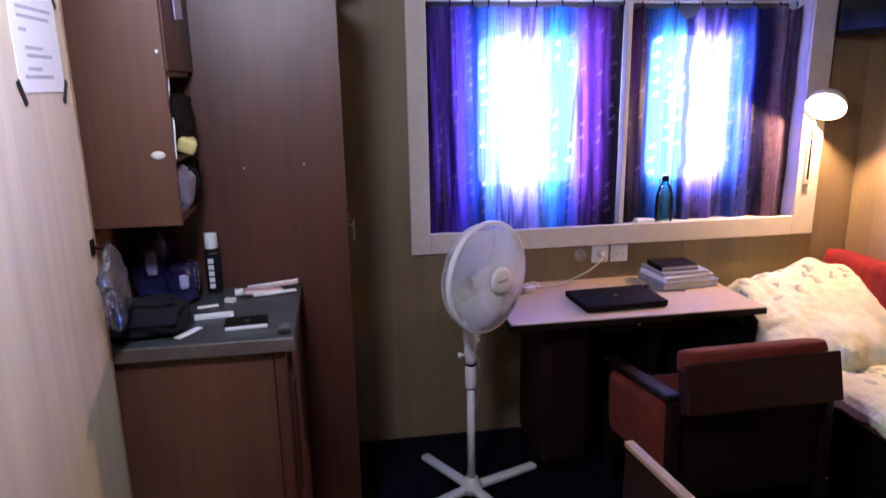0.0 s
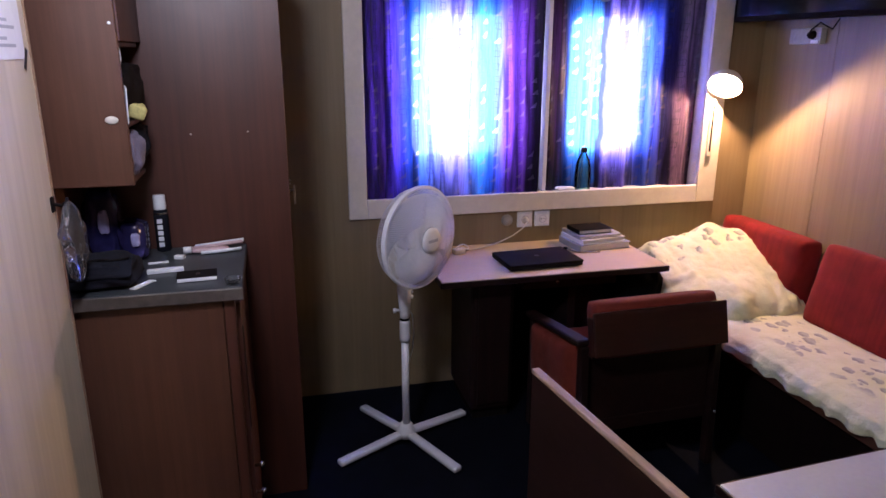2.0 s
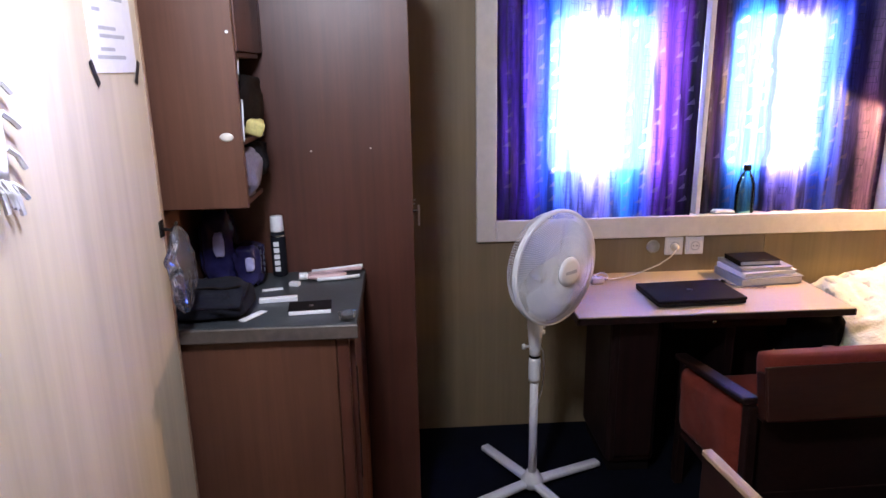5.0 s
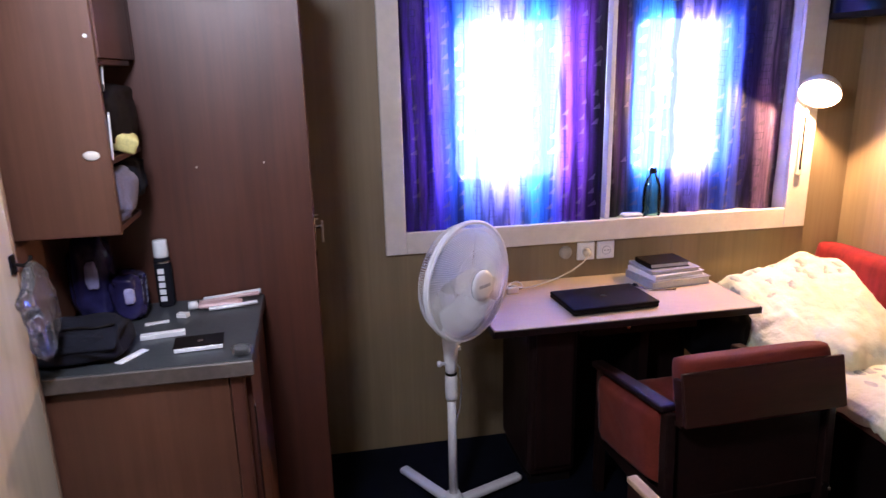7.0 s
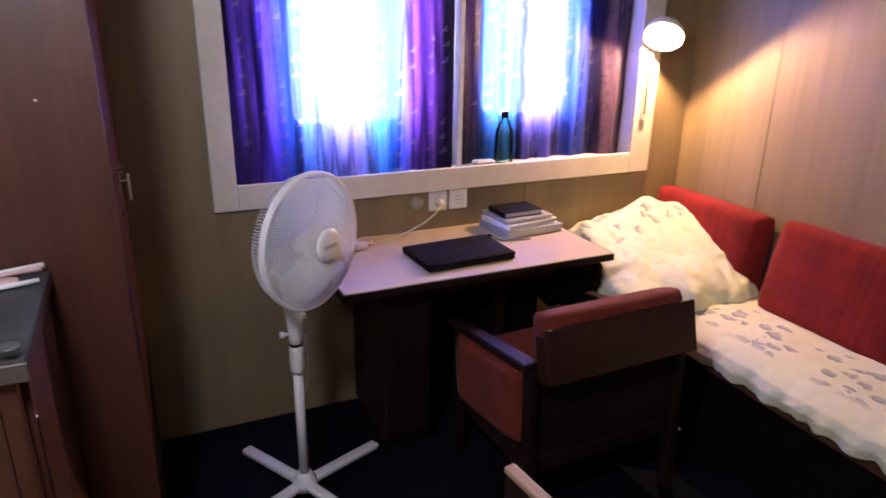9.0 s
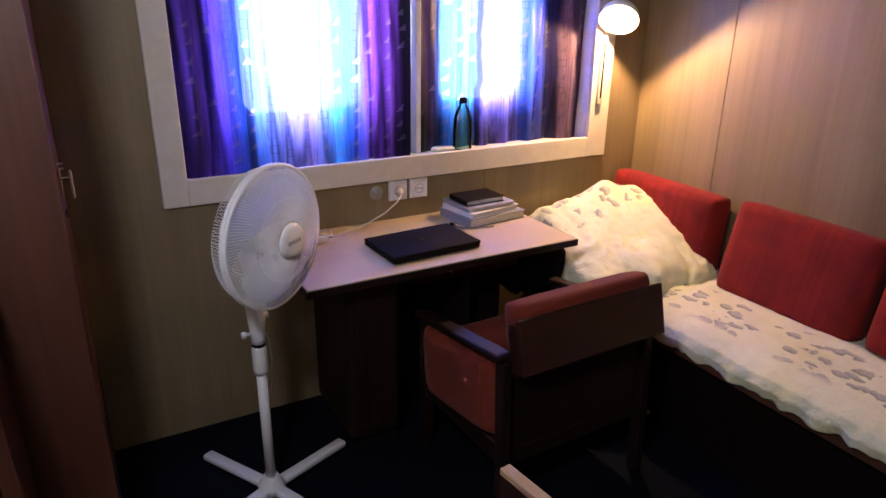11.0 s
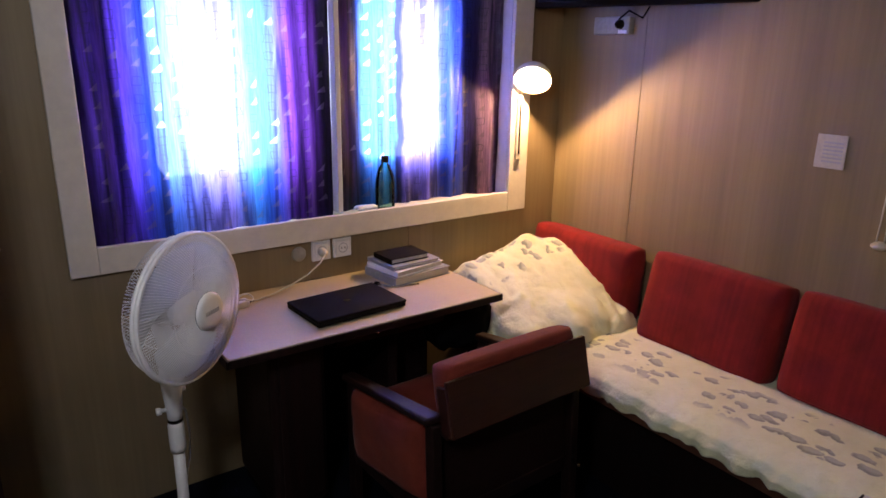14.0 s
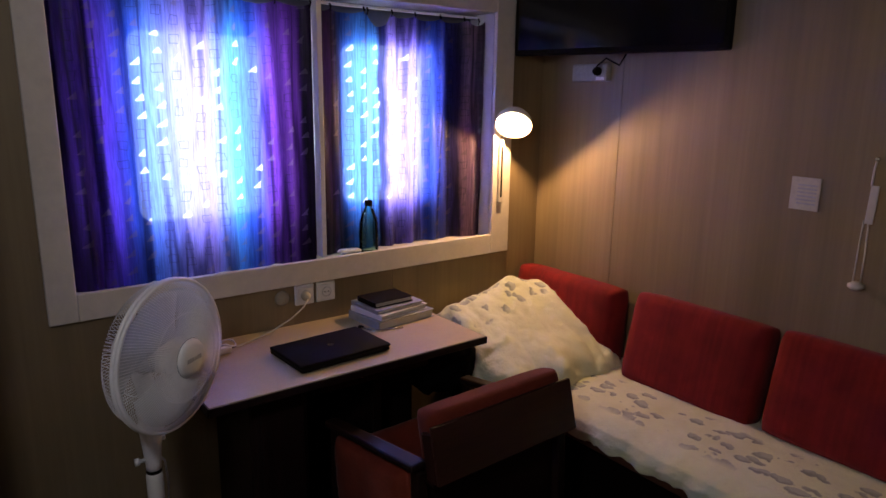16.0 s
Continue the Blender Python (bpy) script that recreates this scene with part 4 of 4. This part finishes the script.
stacked_book("thick grey hardback book at the bottom of a stack", 1.730, 3.155, TZ, 5, 0.285, 0.215, 0.034, GREYPAPER)
stacked_book("thinner white and grey book in a stack", 1.722, 3.160, TZ + 0.0345, 9, 0.25, 0.20, 0.022, PAPER)
stacked_book("thin dark grey folder in a stack", 1.716, 3.165, TZ + 0.057, 4, 0.235, 0.19, 0.016, GREYPAPER)
stacked_book("black bound notebook on top of a stack", 1.705, 3.165, TZ + 0.0735, 2, 0.185, 0.135, 0.022, BLACK)
thing("earphone_cable", tube([(1.548, 3.09, TZ + 0.008), (1.565, 3.05, TZ + 0.006), (1.60, 3.025, TZ + 0.004), (1.65, 3.02, TZ + 0.004), (1.69, 3.012, TZ + 0.004)], 0.004, 6), CHROME, "short grey cable lying by the books", "cable", smooth=True)
thing("earphone_plug", moved(lathe([(0, 0), (0.006, 0), (0.007, 0.02), (0.004, 0.024), (0, 0.025)], 12), pose(1.545, 3.11, TZ + 0.008, 90, 0, 20)), BLACK, "small black plug lying on the desk", "plug", smooth=True)

charger = root("charger", "white plug and cable tangle at the desk corner", "charger", 1.010, 3.155, TZ, 15)
part("body", box(-0.03, -0.018, 0.0, 0.03, 0.018, 0.028, 0.005), WHITE, charger, "", True)
for y in (-0.01, 0.01):
    part("pin", tube([(0.03, y, 0.014), (0.05, y, 0.014)], 0.0024, 8), CHROME, charger)
part("loop", tube([(0.02 + 0.03 * math.cos(a), 0.03 * math.sin(a), 0.031 + 0.006 * math.sin(2 * a)) for a in np.linspace(0, 2 * math.pi, 20, endpoint=False)], 0.003, 6, None, True), WHITE, charger)

for x, z, label in ((1.399, 0.870, "white wall socket with a cable plugged in"), (1.494, 0.870, "white empty wall socket")):
    s = root("wall_socket", label, "socket", x, FRONT, z, group="wall sockets")
    part("plate", box(-0.041, -0.014, -0.041, 0.041, 0.0, 0.041, 0.004), WHITE, s)
    part("insert", box(-0.031, -0.018, -0.031, 0.031, -0.0142, 0.031, 0.003), WHITE, s)
    part("well", lathe([(0.021, 0), (0.021, 0.0006), (0.018, 0.0006), (0.018, 0)], 24, None, pose(0, -0.0184, 0, 90, 0, 0)), INK, s)
    for dx in (-0.008, 0.008):
        part("hole", lathe([(0, 0), (0.003, 0), (0.003, 0.0006), (0, 0.0006)], 10, None, pose(dx, -0.0184, 0, 90, 0, 0)), BLACK, s)
plug = root("power_plug", "ivory power plug in a wall socket", "plug", 1.399, FRONT - 0.02, 0.866)
part("body", lathe([(0, 0), (0.019, 0), (0.018, 0.012), (0.012, 0.022), (0.006, 0.03), (0, 0.031)], 20, None, pose(0, 0, 0, 90, 0, 0)), IVORY, plug, "", True)
thing("power_cable", tube([(1.397, 3.252, 0.862), (1.370, 3.240, 0.836), (1.31, 3.225, 0.804), (1.23, 3.210, 0.778), (1.15, 3.192, 0.764), (1.08, 3.172, 0.760), (1.045, 3.163, 0.766)], 0.0032, 8), IVORY, "ivory power cable lying from the socket over the desk", "cable", smooth=True)
disc = root("blanking_plate", "round beige blanking cap on the wall", "cap", 1.305, FRONT, 0.868)
part("disc", lathe([(0, 0), (0.030, 0), (0.030, 0.006), (0.025, 0.011), (0, 0.012)], 28, None, pose(0, 0, 0, 90, 0, 0)), PLATE, disc, "", True)
part("conduit", box(1.37 - 1.305, -0.010, 0.042, 1.43 - 1.305, 0, 0.052, 0.002), IVORY, disc)


# ---- armchair at the desk ----
chair = root("armchair", "rust-red upholstered armchair with a dark wooden frame", "armchair", 1.578, 2.60, 0, 1.5)
for sx in (-1, 1):
    for y, lean in ((0.20, 0), (-0.27, -0.03)):
        leg = box(-0.017, -0.022, 0, 0.017, 0.022, 0.60 if y < 0 else 0.535, 0.005)
        for v in leg.verts:
            v.co.y += lean * (1 - v.co.z / 0.6)
        part("leg", moved(leg, pose(sx * 0.300, y, 0)), CHAIRWOOD, chair)
    arm = box(-0.028, -0.285, 0.606, 0.028, 0.24, 0.632, 0.009, segments=3)
    for v in arm.verts:
        v.co.x *= 1.0 + 0.25 * (0.24 - v.co.y) / 0.54 - 0.12
        v.co.z -= 0.075 * (v.co.y + 0.30) / 0.54
    part("armrest", moved(arm, pose(sx * 0.306, 0, 0)), CHAIRWOOD, chair, "dark polished wooden armrest")
    part("side_cushion", moved(cushion(0.26, 0.43, 0.105, 0.62, 0.004, 18), pose(sx * 0.294, -0.035, 0.422, -8, 0, 0) @ pose(0, 0, 0, 0, 90, 0)), REDCHAIR, chair, "rust-red padded side", True)
    part("side_rail", moved(box(-0.011, -0.26, 0.225, 0.011, 0.20, 0.300, 0.004), pose(sx * 0.300, 0, 0)), CHAIRWOOD, chair)
part("cross_rail", box(-0.283, 0.185, 0.215, 0.283, 0.208, 0.285, 0.004), CHAIRWOOD, chair)
part("cross_rail", box(-0.283, -0.285, 0.215, 0.283, -0.262, 0.275, 0.004), CHAIRWOOD, chair)
part("seat", moved(cushion(0.535, 0.52, 0.145, 0.25, 0.003, 16), pose(0, -0.01, 0.375, 4, 0, 0)), REDCHAIR, chair, "rust-red seat cushion", True)
pad = cushion(0.548, 0.225, 0.115, 0.30, 0.002, 16)
part("backrest", moved(pad, pose(0, -0.272, 0.662, 76, 0, 0)), REDCHAIR, chair, "rust-red back cushion with rounded top", True)
part("back_board", moved(box(-0.292, -0.010, -0.090, 0.292, 0.006, 0.082, 0.004), pose(0, -0.330, 0.668, -14, 0, 0)), BACKWOOD, chair, "red-brown wooden back board")
for sx in (-1, 1):
    part("back_cheek", moved(box(-0.008, 0.0065, -0.088, 0.008, 0.050, 0.060, 0.003), pose(sx * 0.2835, 0, 0) @ pose(0, -0.330, 0.668, -14, 0, 0)), BACKWOOD, chair)
part("lower_ledge", moved(box(-0.292, -0.014, -0.008, 0.292, 0.040, 0.008, 0.003), pose(0, -0.318, 0.574)), CHAIRWOOD, chair)
part("back_panel", moved(box(-0.276, -0.006, -0.16, 0.276, 0.006, 0.16, 0.003), pose(0, -0.272, 0.385, -2, 0, 0)), CHAIRWOOD, chair, "dark lower back panel")
# chrome bar added to give the glint by the rear leg
part("glint_bar", moved(box(-0.006, -0.05, -0.006, 0.006, 0.03, 0.006, 0.002), pose(0.286, -0.318, 0.268, -14, 0, -25)), CHROME, chair, "short bright chrome bar")


# ---- sofa along the wall ----
sofa = root("sofa_base", "dark wooden built-in sofa base with a front rail", "sofa", 2.13, 1.95, 0)
part("front_board", box(0.04, -1.05, 0.0, 0.06, 1.345, 0.370), SOFAWOOD, sofa)
part("rail", box(-0.015, -1.05, 0.370, 0.045, 1.345, 0.415, 0.006), BROWN, sofa, "brown wooden front rail")
part("platform", box(0.046, -1.05, 0.370, 0.568, 1.345, 0.410), DESKWOOD, sofa)


def mattf(u, v):
    # v runs along the sofa, u from the wall over the front edge and down
    y = -1.04 + 2.37 * v
    prof = ((0.555, 0.086), (0.40, 0.094), (0.25, 0.094), (0.10, 0.090), (0.03, 0.078), (-0.016, 0.055), (-0.034, 0.022), (-0.031, -0.012))
    t = u * (len(prof) - 1)
    k = min(int(t), len(prof) - 2)
    s = t - k
    x = prof[k][0] * (1 - s) + prof[k + 1][0] * s
    z = prof[k][1] * (1 - s) + prof[k + 1][1] * s
    hem = max(0, u - 0.72) / 0.28
    frill = max(0, u - 0.45) / 0.55
    x += hem * 0.008 * math.sin(y * 41 + 4 * math.sin(y * 5)) + hem * 0.016 * wob(y * 15, 2.2, 0.3) + 0.008 * wob(x * 6, y * 6, 0.4)
    z += 0.010 * wob(x * 4, y * 5, 1.7) + 0.004 * wob(x * 13, y * 13, 4.1) + hem * 0.005 * math.sin(y * 9 + 2 * math.sin(4 * y)) + (0.25 + hem) * 0.009 * wob(x * 26, y * 22, 7.7) + 0.011 * frill * abs(math.sin(y * 46 + 3 * wob(y * 7, x * 5, 2.6))) * (0.6 + wob(y * 11, x * 9, 5.1))
    return Vector((x, y, z))


spread = root("bed_sheet", "rumpled cream sheet with grey leaf print over the sofa", "bed sheet", 2.13, 1.95, 0.412)
part("cloth", sheet_grid(42, 420, mattf, 0.004), SHEET, spread, "", True)
fringe = bmesh.new()
for k in range(120):
    y = -1.0 + 0.42 * k / 120
    p = Vector((-0.012, y, 0.0))
    tube([p, p + Vector((-0.008, 0.004 * math.sin(k), -0.012)), p + Vector((-0.004, 0.008 * math.sin(k * 1.7), -0.03 - 0.006 * math.sin(k * 2.3)))], 0.003, 4, fringe)
tagged(part("fringe", fringe, SHEET, spread), kind="stuff")

for y0, y1, zt, rz, lab in ((2.655, 3.275, 0.835, 0, "red upholstered back cushion in the corner"), (1.985, 2.575, 0.855, 0, "red upholstered sofa back cushion"), (1.375, 1.955, 0.865, 0, "red upholstered sofa back cushion"), (0.92, 1.345, 0.865, 0, "red upholstered sofa back cushion")):
    c = moved(cushion(0.385, y1 - y0, 0.15, 0.30, 0.004, 20), pose(0, 0, 0, 0, -77 if y1 < 3 else -86, 0))
    part_ob = thing("back_cushion", moved(c, pose(2.605, (y0 + y1) / 2, zt - 0.185)), REDSOFA, lab, "cushion", group="sofa back cushions", smooth=True)

pillow = root("pillow", "large cream pillow with grey leaf print propped in the corner", "pillow", 2.28, 2.98, 0.47)
pb = cushion(0.68, 0.68, 0.23, 0.80, 0.010, 56, 0.6)
for v in pb.verts:
    x, y, z = v.co
    r = (abs(x / 0.36) ** 3.2 + abs(y / 0.35) ** 3.2) ** (1 / 3.2)
    k = 1 - 0.13 * max(0, r - 0.75)
    low = max(0, -y / 0.35)
    v.co.x = x * k + 0.022 * wob(x * 3, y * 3, 9.1)
    v.co.y = y * k + 0.015 * wob(x * 4, y * 2, 3.3)
    fold = abs(wob(x * 9 + 2 * wob(x * 2, y * 2, 1), y * 3.5, 6.2)) - 0.2
    v.co.z += 0.055 * math.exp(-((x - 0.10) ** 2 + (y - 0.31) ** 2) / 0.006)
    v.co.z += 0.020 * wob(x * 4, y * 4, 2.2) + 0.085 * fold * (0.35 + low) + 0.003 * wob(x * 17, y * 13, 8.8)
part("cover", moved(pb, pose(0.03, -0.045, 0.100, 27, -9, -6)), PILLOWCASE, pillow, "", True)
ruffle = bmesh.new()
for k in range(46):
    t = k / 45
    base = pose(0.03, -0.045, 0.100, 27, -9, -6) @ Vector((-0.20 + 0.53 * t, -0.335 + 0.02 * math.sin(3 * t), 0.01 * math.sin(k * 1.9)))
    tip = base + Vector((0.012 * math.sin(k * 2.3), -0.040 - 0.014 * math.sin(k * 1.1), -0.014 + 0.012 * math.sin(k * 1.7)))
    tube([base, (base + tip) / 2 + Vector((0, 0, 0.012)), tip], 0.009, 6, ruffle)
part("ruffle", ruffle, PILLOWCASE, pillow, "", True)


# ---- right wall ----
plate = root("wall_plate", "pale square plate with faint printed lines", "plate", RIGHT, 1.983, 1.289)
part("plate", box(-0.005, -0.050, 0.0, 0.0, 0.050, 0.115, 0.001, segments=1), CARDWHITE, plate)
for k in range(6):
    part("text_bar", box(-0.0056, -0.040, 0.020 + 0.013 * k, -0.0051, 0.026, 0.026 + 0.013 * k), INK, plate)
cord = root("pull_cord", "white pull cord with a weighted end on the wall", "cord", RIGHT - 0.02, 1.77, 1.05)
for sy in (-0.012, 0.012):
    part("cord", tube([(0, sy, 0.022), (0.002, sy * 0.9, 0.12), (0, sy * 0.6, 0.235)], 0.0028, 6), IVORY, cord, "", True)
part("cord", tube([(0, 0.0, 0.35), (0.004, 0.001, 0.40), (0.016, 0, 0.435)], 0.0035, 6), IVORY, cord, "", True)
part("weight", lathe([(0, 0), (0.016, 0.002), (0.026, 0.010), (0.026, 0.018), (0.014, 0.027), (0, 0.029)], 18), IVORY, cord, "", True)
part("tag", moved(box(-0.003, -0.013, 0.225, 0.003, 0.013, 0.352, 0.0025), pose(0, 0, 0, 2, 0, 0)), IVORY, cord, "pale plastic tag")
part("screw_eye", lathe([(0, 0), (0.007, 0), (0.007, 0.008), (0.003, 0.010), (0, 0.011)], 12, None, pose(0.020, 0, 0.435, 0, -90, 0)), CHROME, cord)

tv = root("television", "black flat television mounted high on the wall", "television", 2.598, 2.792, 1.845, 11.5)
part("case", box(-0.030, -0.485, 0.0, 0.022, 0.485, 0.49, 0.008), BLACK, tv)
part("screen", box(-0.0316, -0.465, 0.025, -0.0302, 0.465, 0.47), GLOSSBLACK, tv)
part("wall_mount", box(0.0225, -0.14, 0.12, 0.070, 0.02, 0.34, 0.002), BLACK, tv)
ex = root("extension_socket", "white socket box with a black plug under the television", "socket", RIGHT, 2.975, 1.735)
# A white box; the grey puts the shade up there into its colour.
part("box", box(-0.035, -0.10, 0.0, 0.0, 0.10, 0.075, 0.006), PLATE, ex)
part("plug", lathe([(0, 0), (0.019, 0), (0.017, 0.02), (0.010, 0.03), (0, 0.031)], 16, None, pose(-0.035, -0.055, 0.042, 0, -90, 0)), BLACK, ex, "black plug", True)
part("switch", box(-0.04, -0.09, 0.004, -0.0355, -0.045, 0.018, 0.001, segments=1), WHITE, ex)
thing("television_cable", tube([(2.638, 2.92, 1.777), (2.632, 2.90, 1.80), (2.64, 2.86, 1.83), (2.655, 2.80, 1.80), (2.67, 2.78, 1.845)], 0.004, 6), BLACK, "black cable between socket and television", "cable", smooth=True)

# ---- reading lamp on the window frame ----
LX, LY, LZ = 2.425, 3.195, 1.550
reading = root("reading_lamp", "lit reading lamp with a metal shade on the window frame", "lamp", LX, LY, LZ)
aim = Vector((-0.546, -0.472, -0.692)).normalized()
turn = aim.to_track_quat("Z", "Y").to_matrix().to_4x4() @ Matrix.Scale(1.22, 4)
part("shade", lathe([(0, -0.034), (0.030, -0.033), (0.050, -0.022), (0.063, -0.004), (0.068, 0.020), (0.071, 0.020), (0.066, -0.006), (0.052, -0.026), (0.031, -0.037), (0, -0.038)], 28, None, turn), CREAM, reading, "", True)
part("bulb", lathe([(0, -0.031), (0.014, -0.030), (0.026, -0.024), (0.031, -0.014), (0.027, -0.004), (0.014, 0.002), (0, 0.004)], 20, None, turn), BULB, reading, "glowing bulb", True)
part("swivel", tube([(0.026, 0.045, 0.032), (0.012, 0.075, 0.0), (0.0, 0.083, -0.09)], 0.007, 8), IVORY, reading, "", True)
part("bracket", box(-0.018, 0.070, -0.385, 0.012, 0.083, -0.085, 0.004), IVORY, reading, "ivory mounting bracket")
part("slot", box(-0.008, 0.0685, -0.36, 0.002, 0.0699, -0.12), BLACK, reading)
lamp("reading_light", "POINT", Matrix.Translation(Vector((LX, LY, LZ)) + aim * 0.018), LAMP_WATTS, (1.0, 0.57, 0.25), radius=0.012)

# ---- near the camera: board and table ----
board = root("low_partition", "low dark wooden panel with a worn pale top edge", "panel", 0.790, 1.608, 0, 6.8)
part("panel", box(-0.009, -0.66, 0.0, 0.009, 0.0, 0.890, 0.002), CHAIRWOOD, board)
part("top_edge", box(-0.011, -0.662, 0.8905, 0.011, 0.002, 0.904, 0.003), EDGEWOOD, board, "worn pale top edge")
table = root("coffee_table", "low table with a white top and dark edge", "table", 1.20, 1.372, 0, 3)
part("tabletop", box(0, -0.62, 0.628, 0.72, 0, 0.650, 0.004), TABLETOP, table)
part("edge_band", box(-0.008, -0.62, 0.622, -0.0005, 0.006, 0.648, 0.002, segments=1), CHAIRWOOD, table, "dark edge band")
part("edge_band", box(0, 0.0005, 0.622, 0.72, 0.006, 0.648, 0.002, segments=1), CHAIRWOOD, table, "dark edge band")
for x in (0.03, 0.66):
    for y in (-0.58, -0.06):
        part("leg", box(x, y, 0, x + 0.035, y + 0.035, 0.6275, 0.004), CHAIRWOOD, table)
stool = root("stool", "round stool with a brown padded seat", "stool", 1.02, 1.20, 0)
part("seat", lathe([(0, 0.60), (0.13, 0.60), (0.145, 0.615), (0.145, 0.64), (0.12, 0.655), (0, 0.66)], 32), CHAIRWOOD, stool, "", True)
for k in range(4):
    a = radians(45 + 90 * k)
    part("leg", tube([(0.09 * math.cos(a), 0.09 * math.sin(a), 0.60), (0.14 * math.cos(a), 0.14 * math.sin(a), 0.0)], 0.013, 8), CHAIRWOOD, stool, "", True)

# ---- ceiling light behind the camera ----
cl = root("ceiling_light", "round frosted ceiling light, switched on", "ceiling light", -0.04, 1.24, TOP)
part("base", lathe([(0, 0), (0.23, 0), (0.23, -0.02), (0, -0.02)], 32), CREAM, cl)
part("diffuser", lathe([(0.225, -0.0205), (0.22, -0.04), (0.16, -0.065), (0.08, -0.075), (0, -0.078)], 32), DIFFUSER, cl, "frosted glass diffuser", True)
lamp("ceiling_lamp", "POINT", pose(-0.04, 1.24, TOP - 0.19), CEILING_WATTS, (0.93, 0.95, 1.0), radius=0.10)
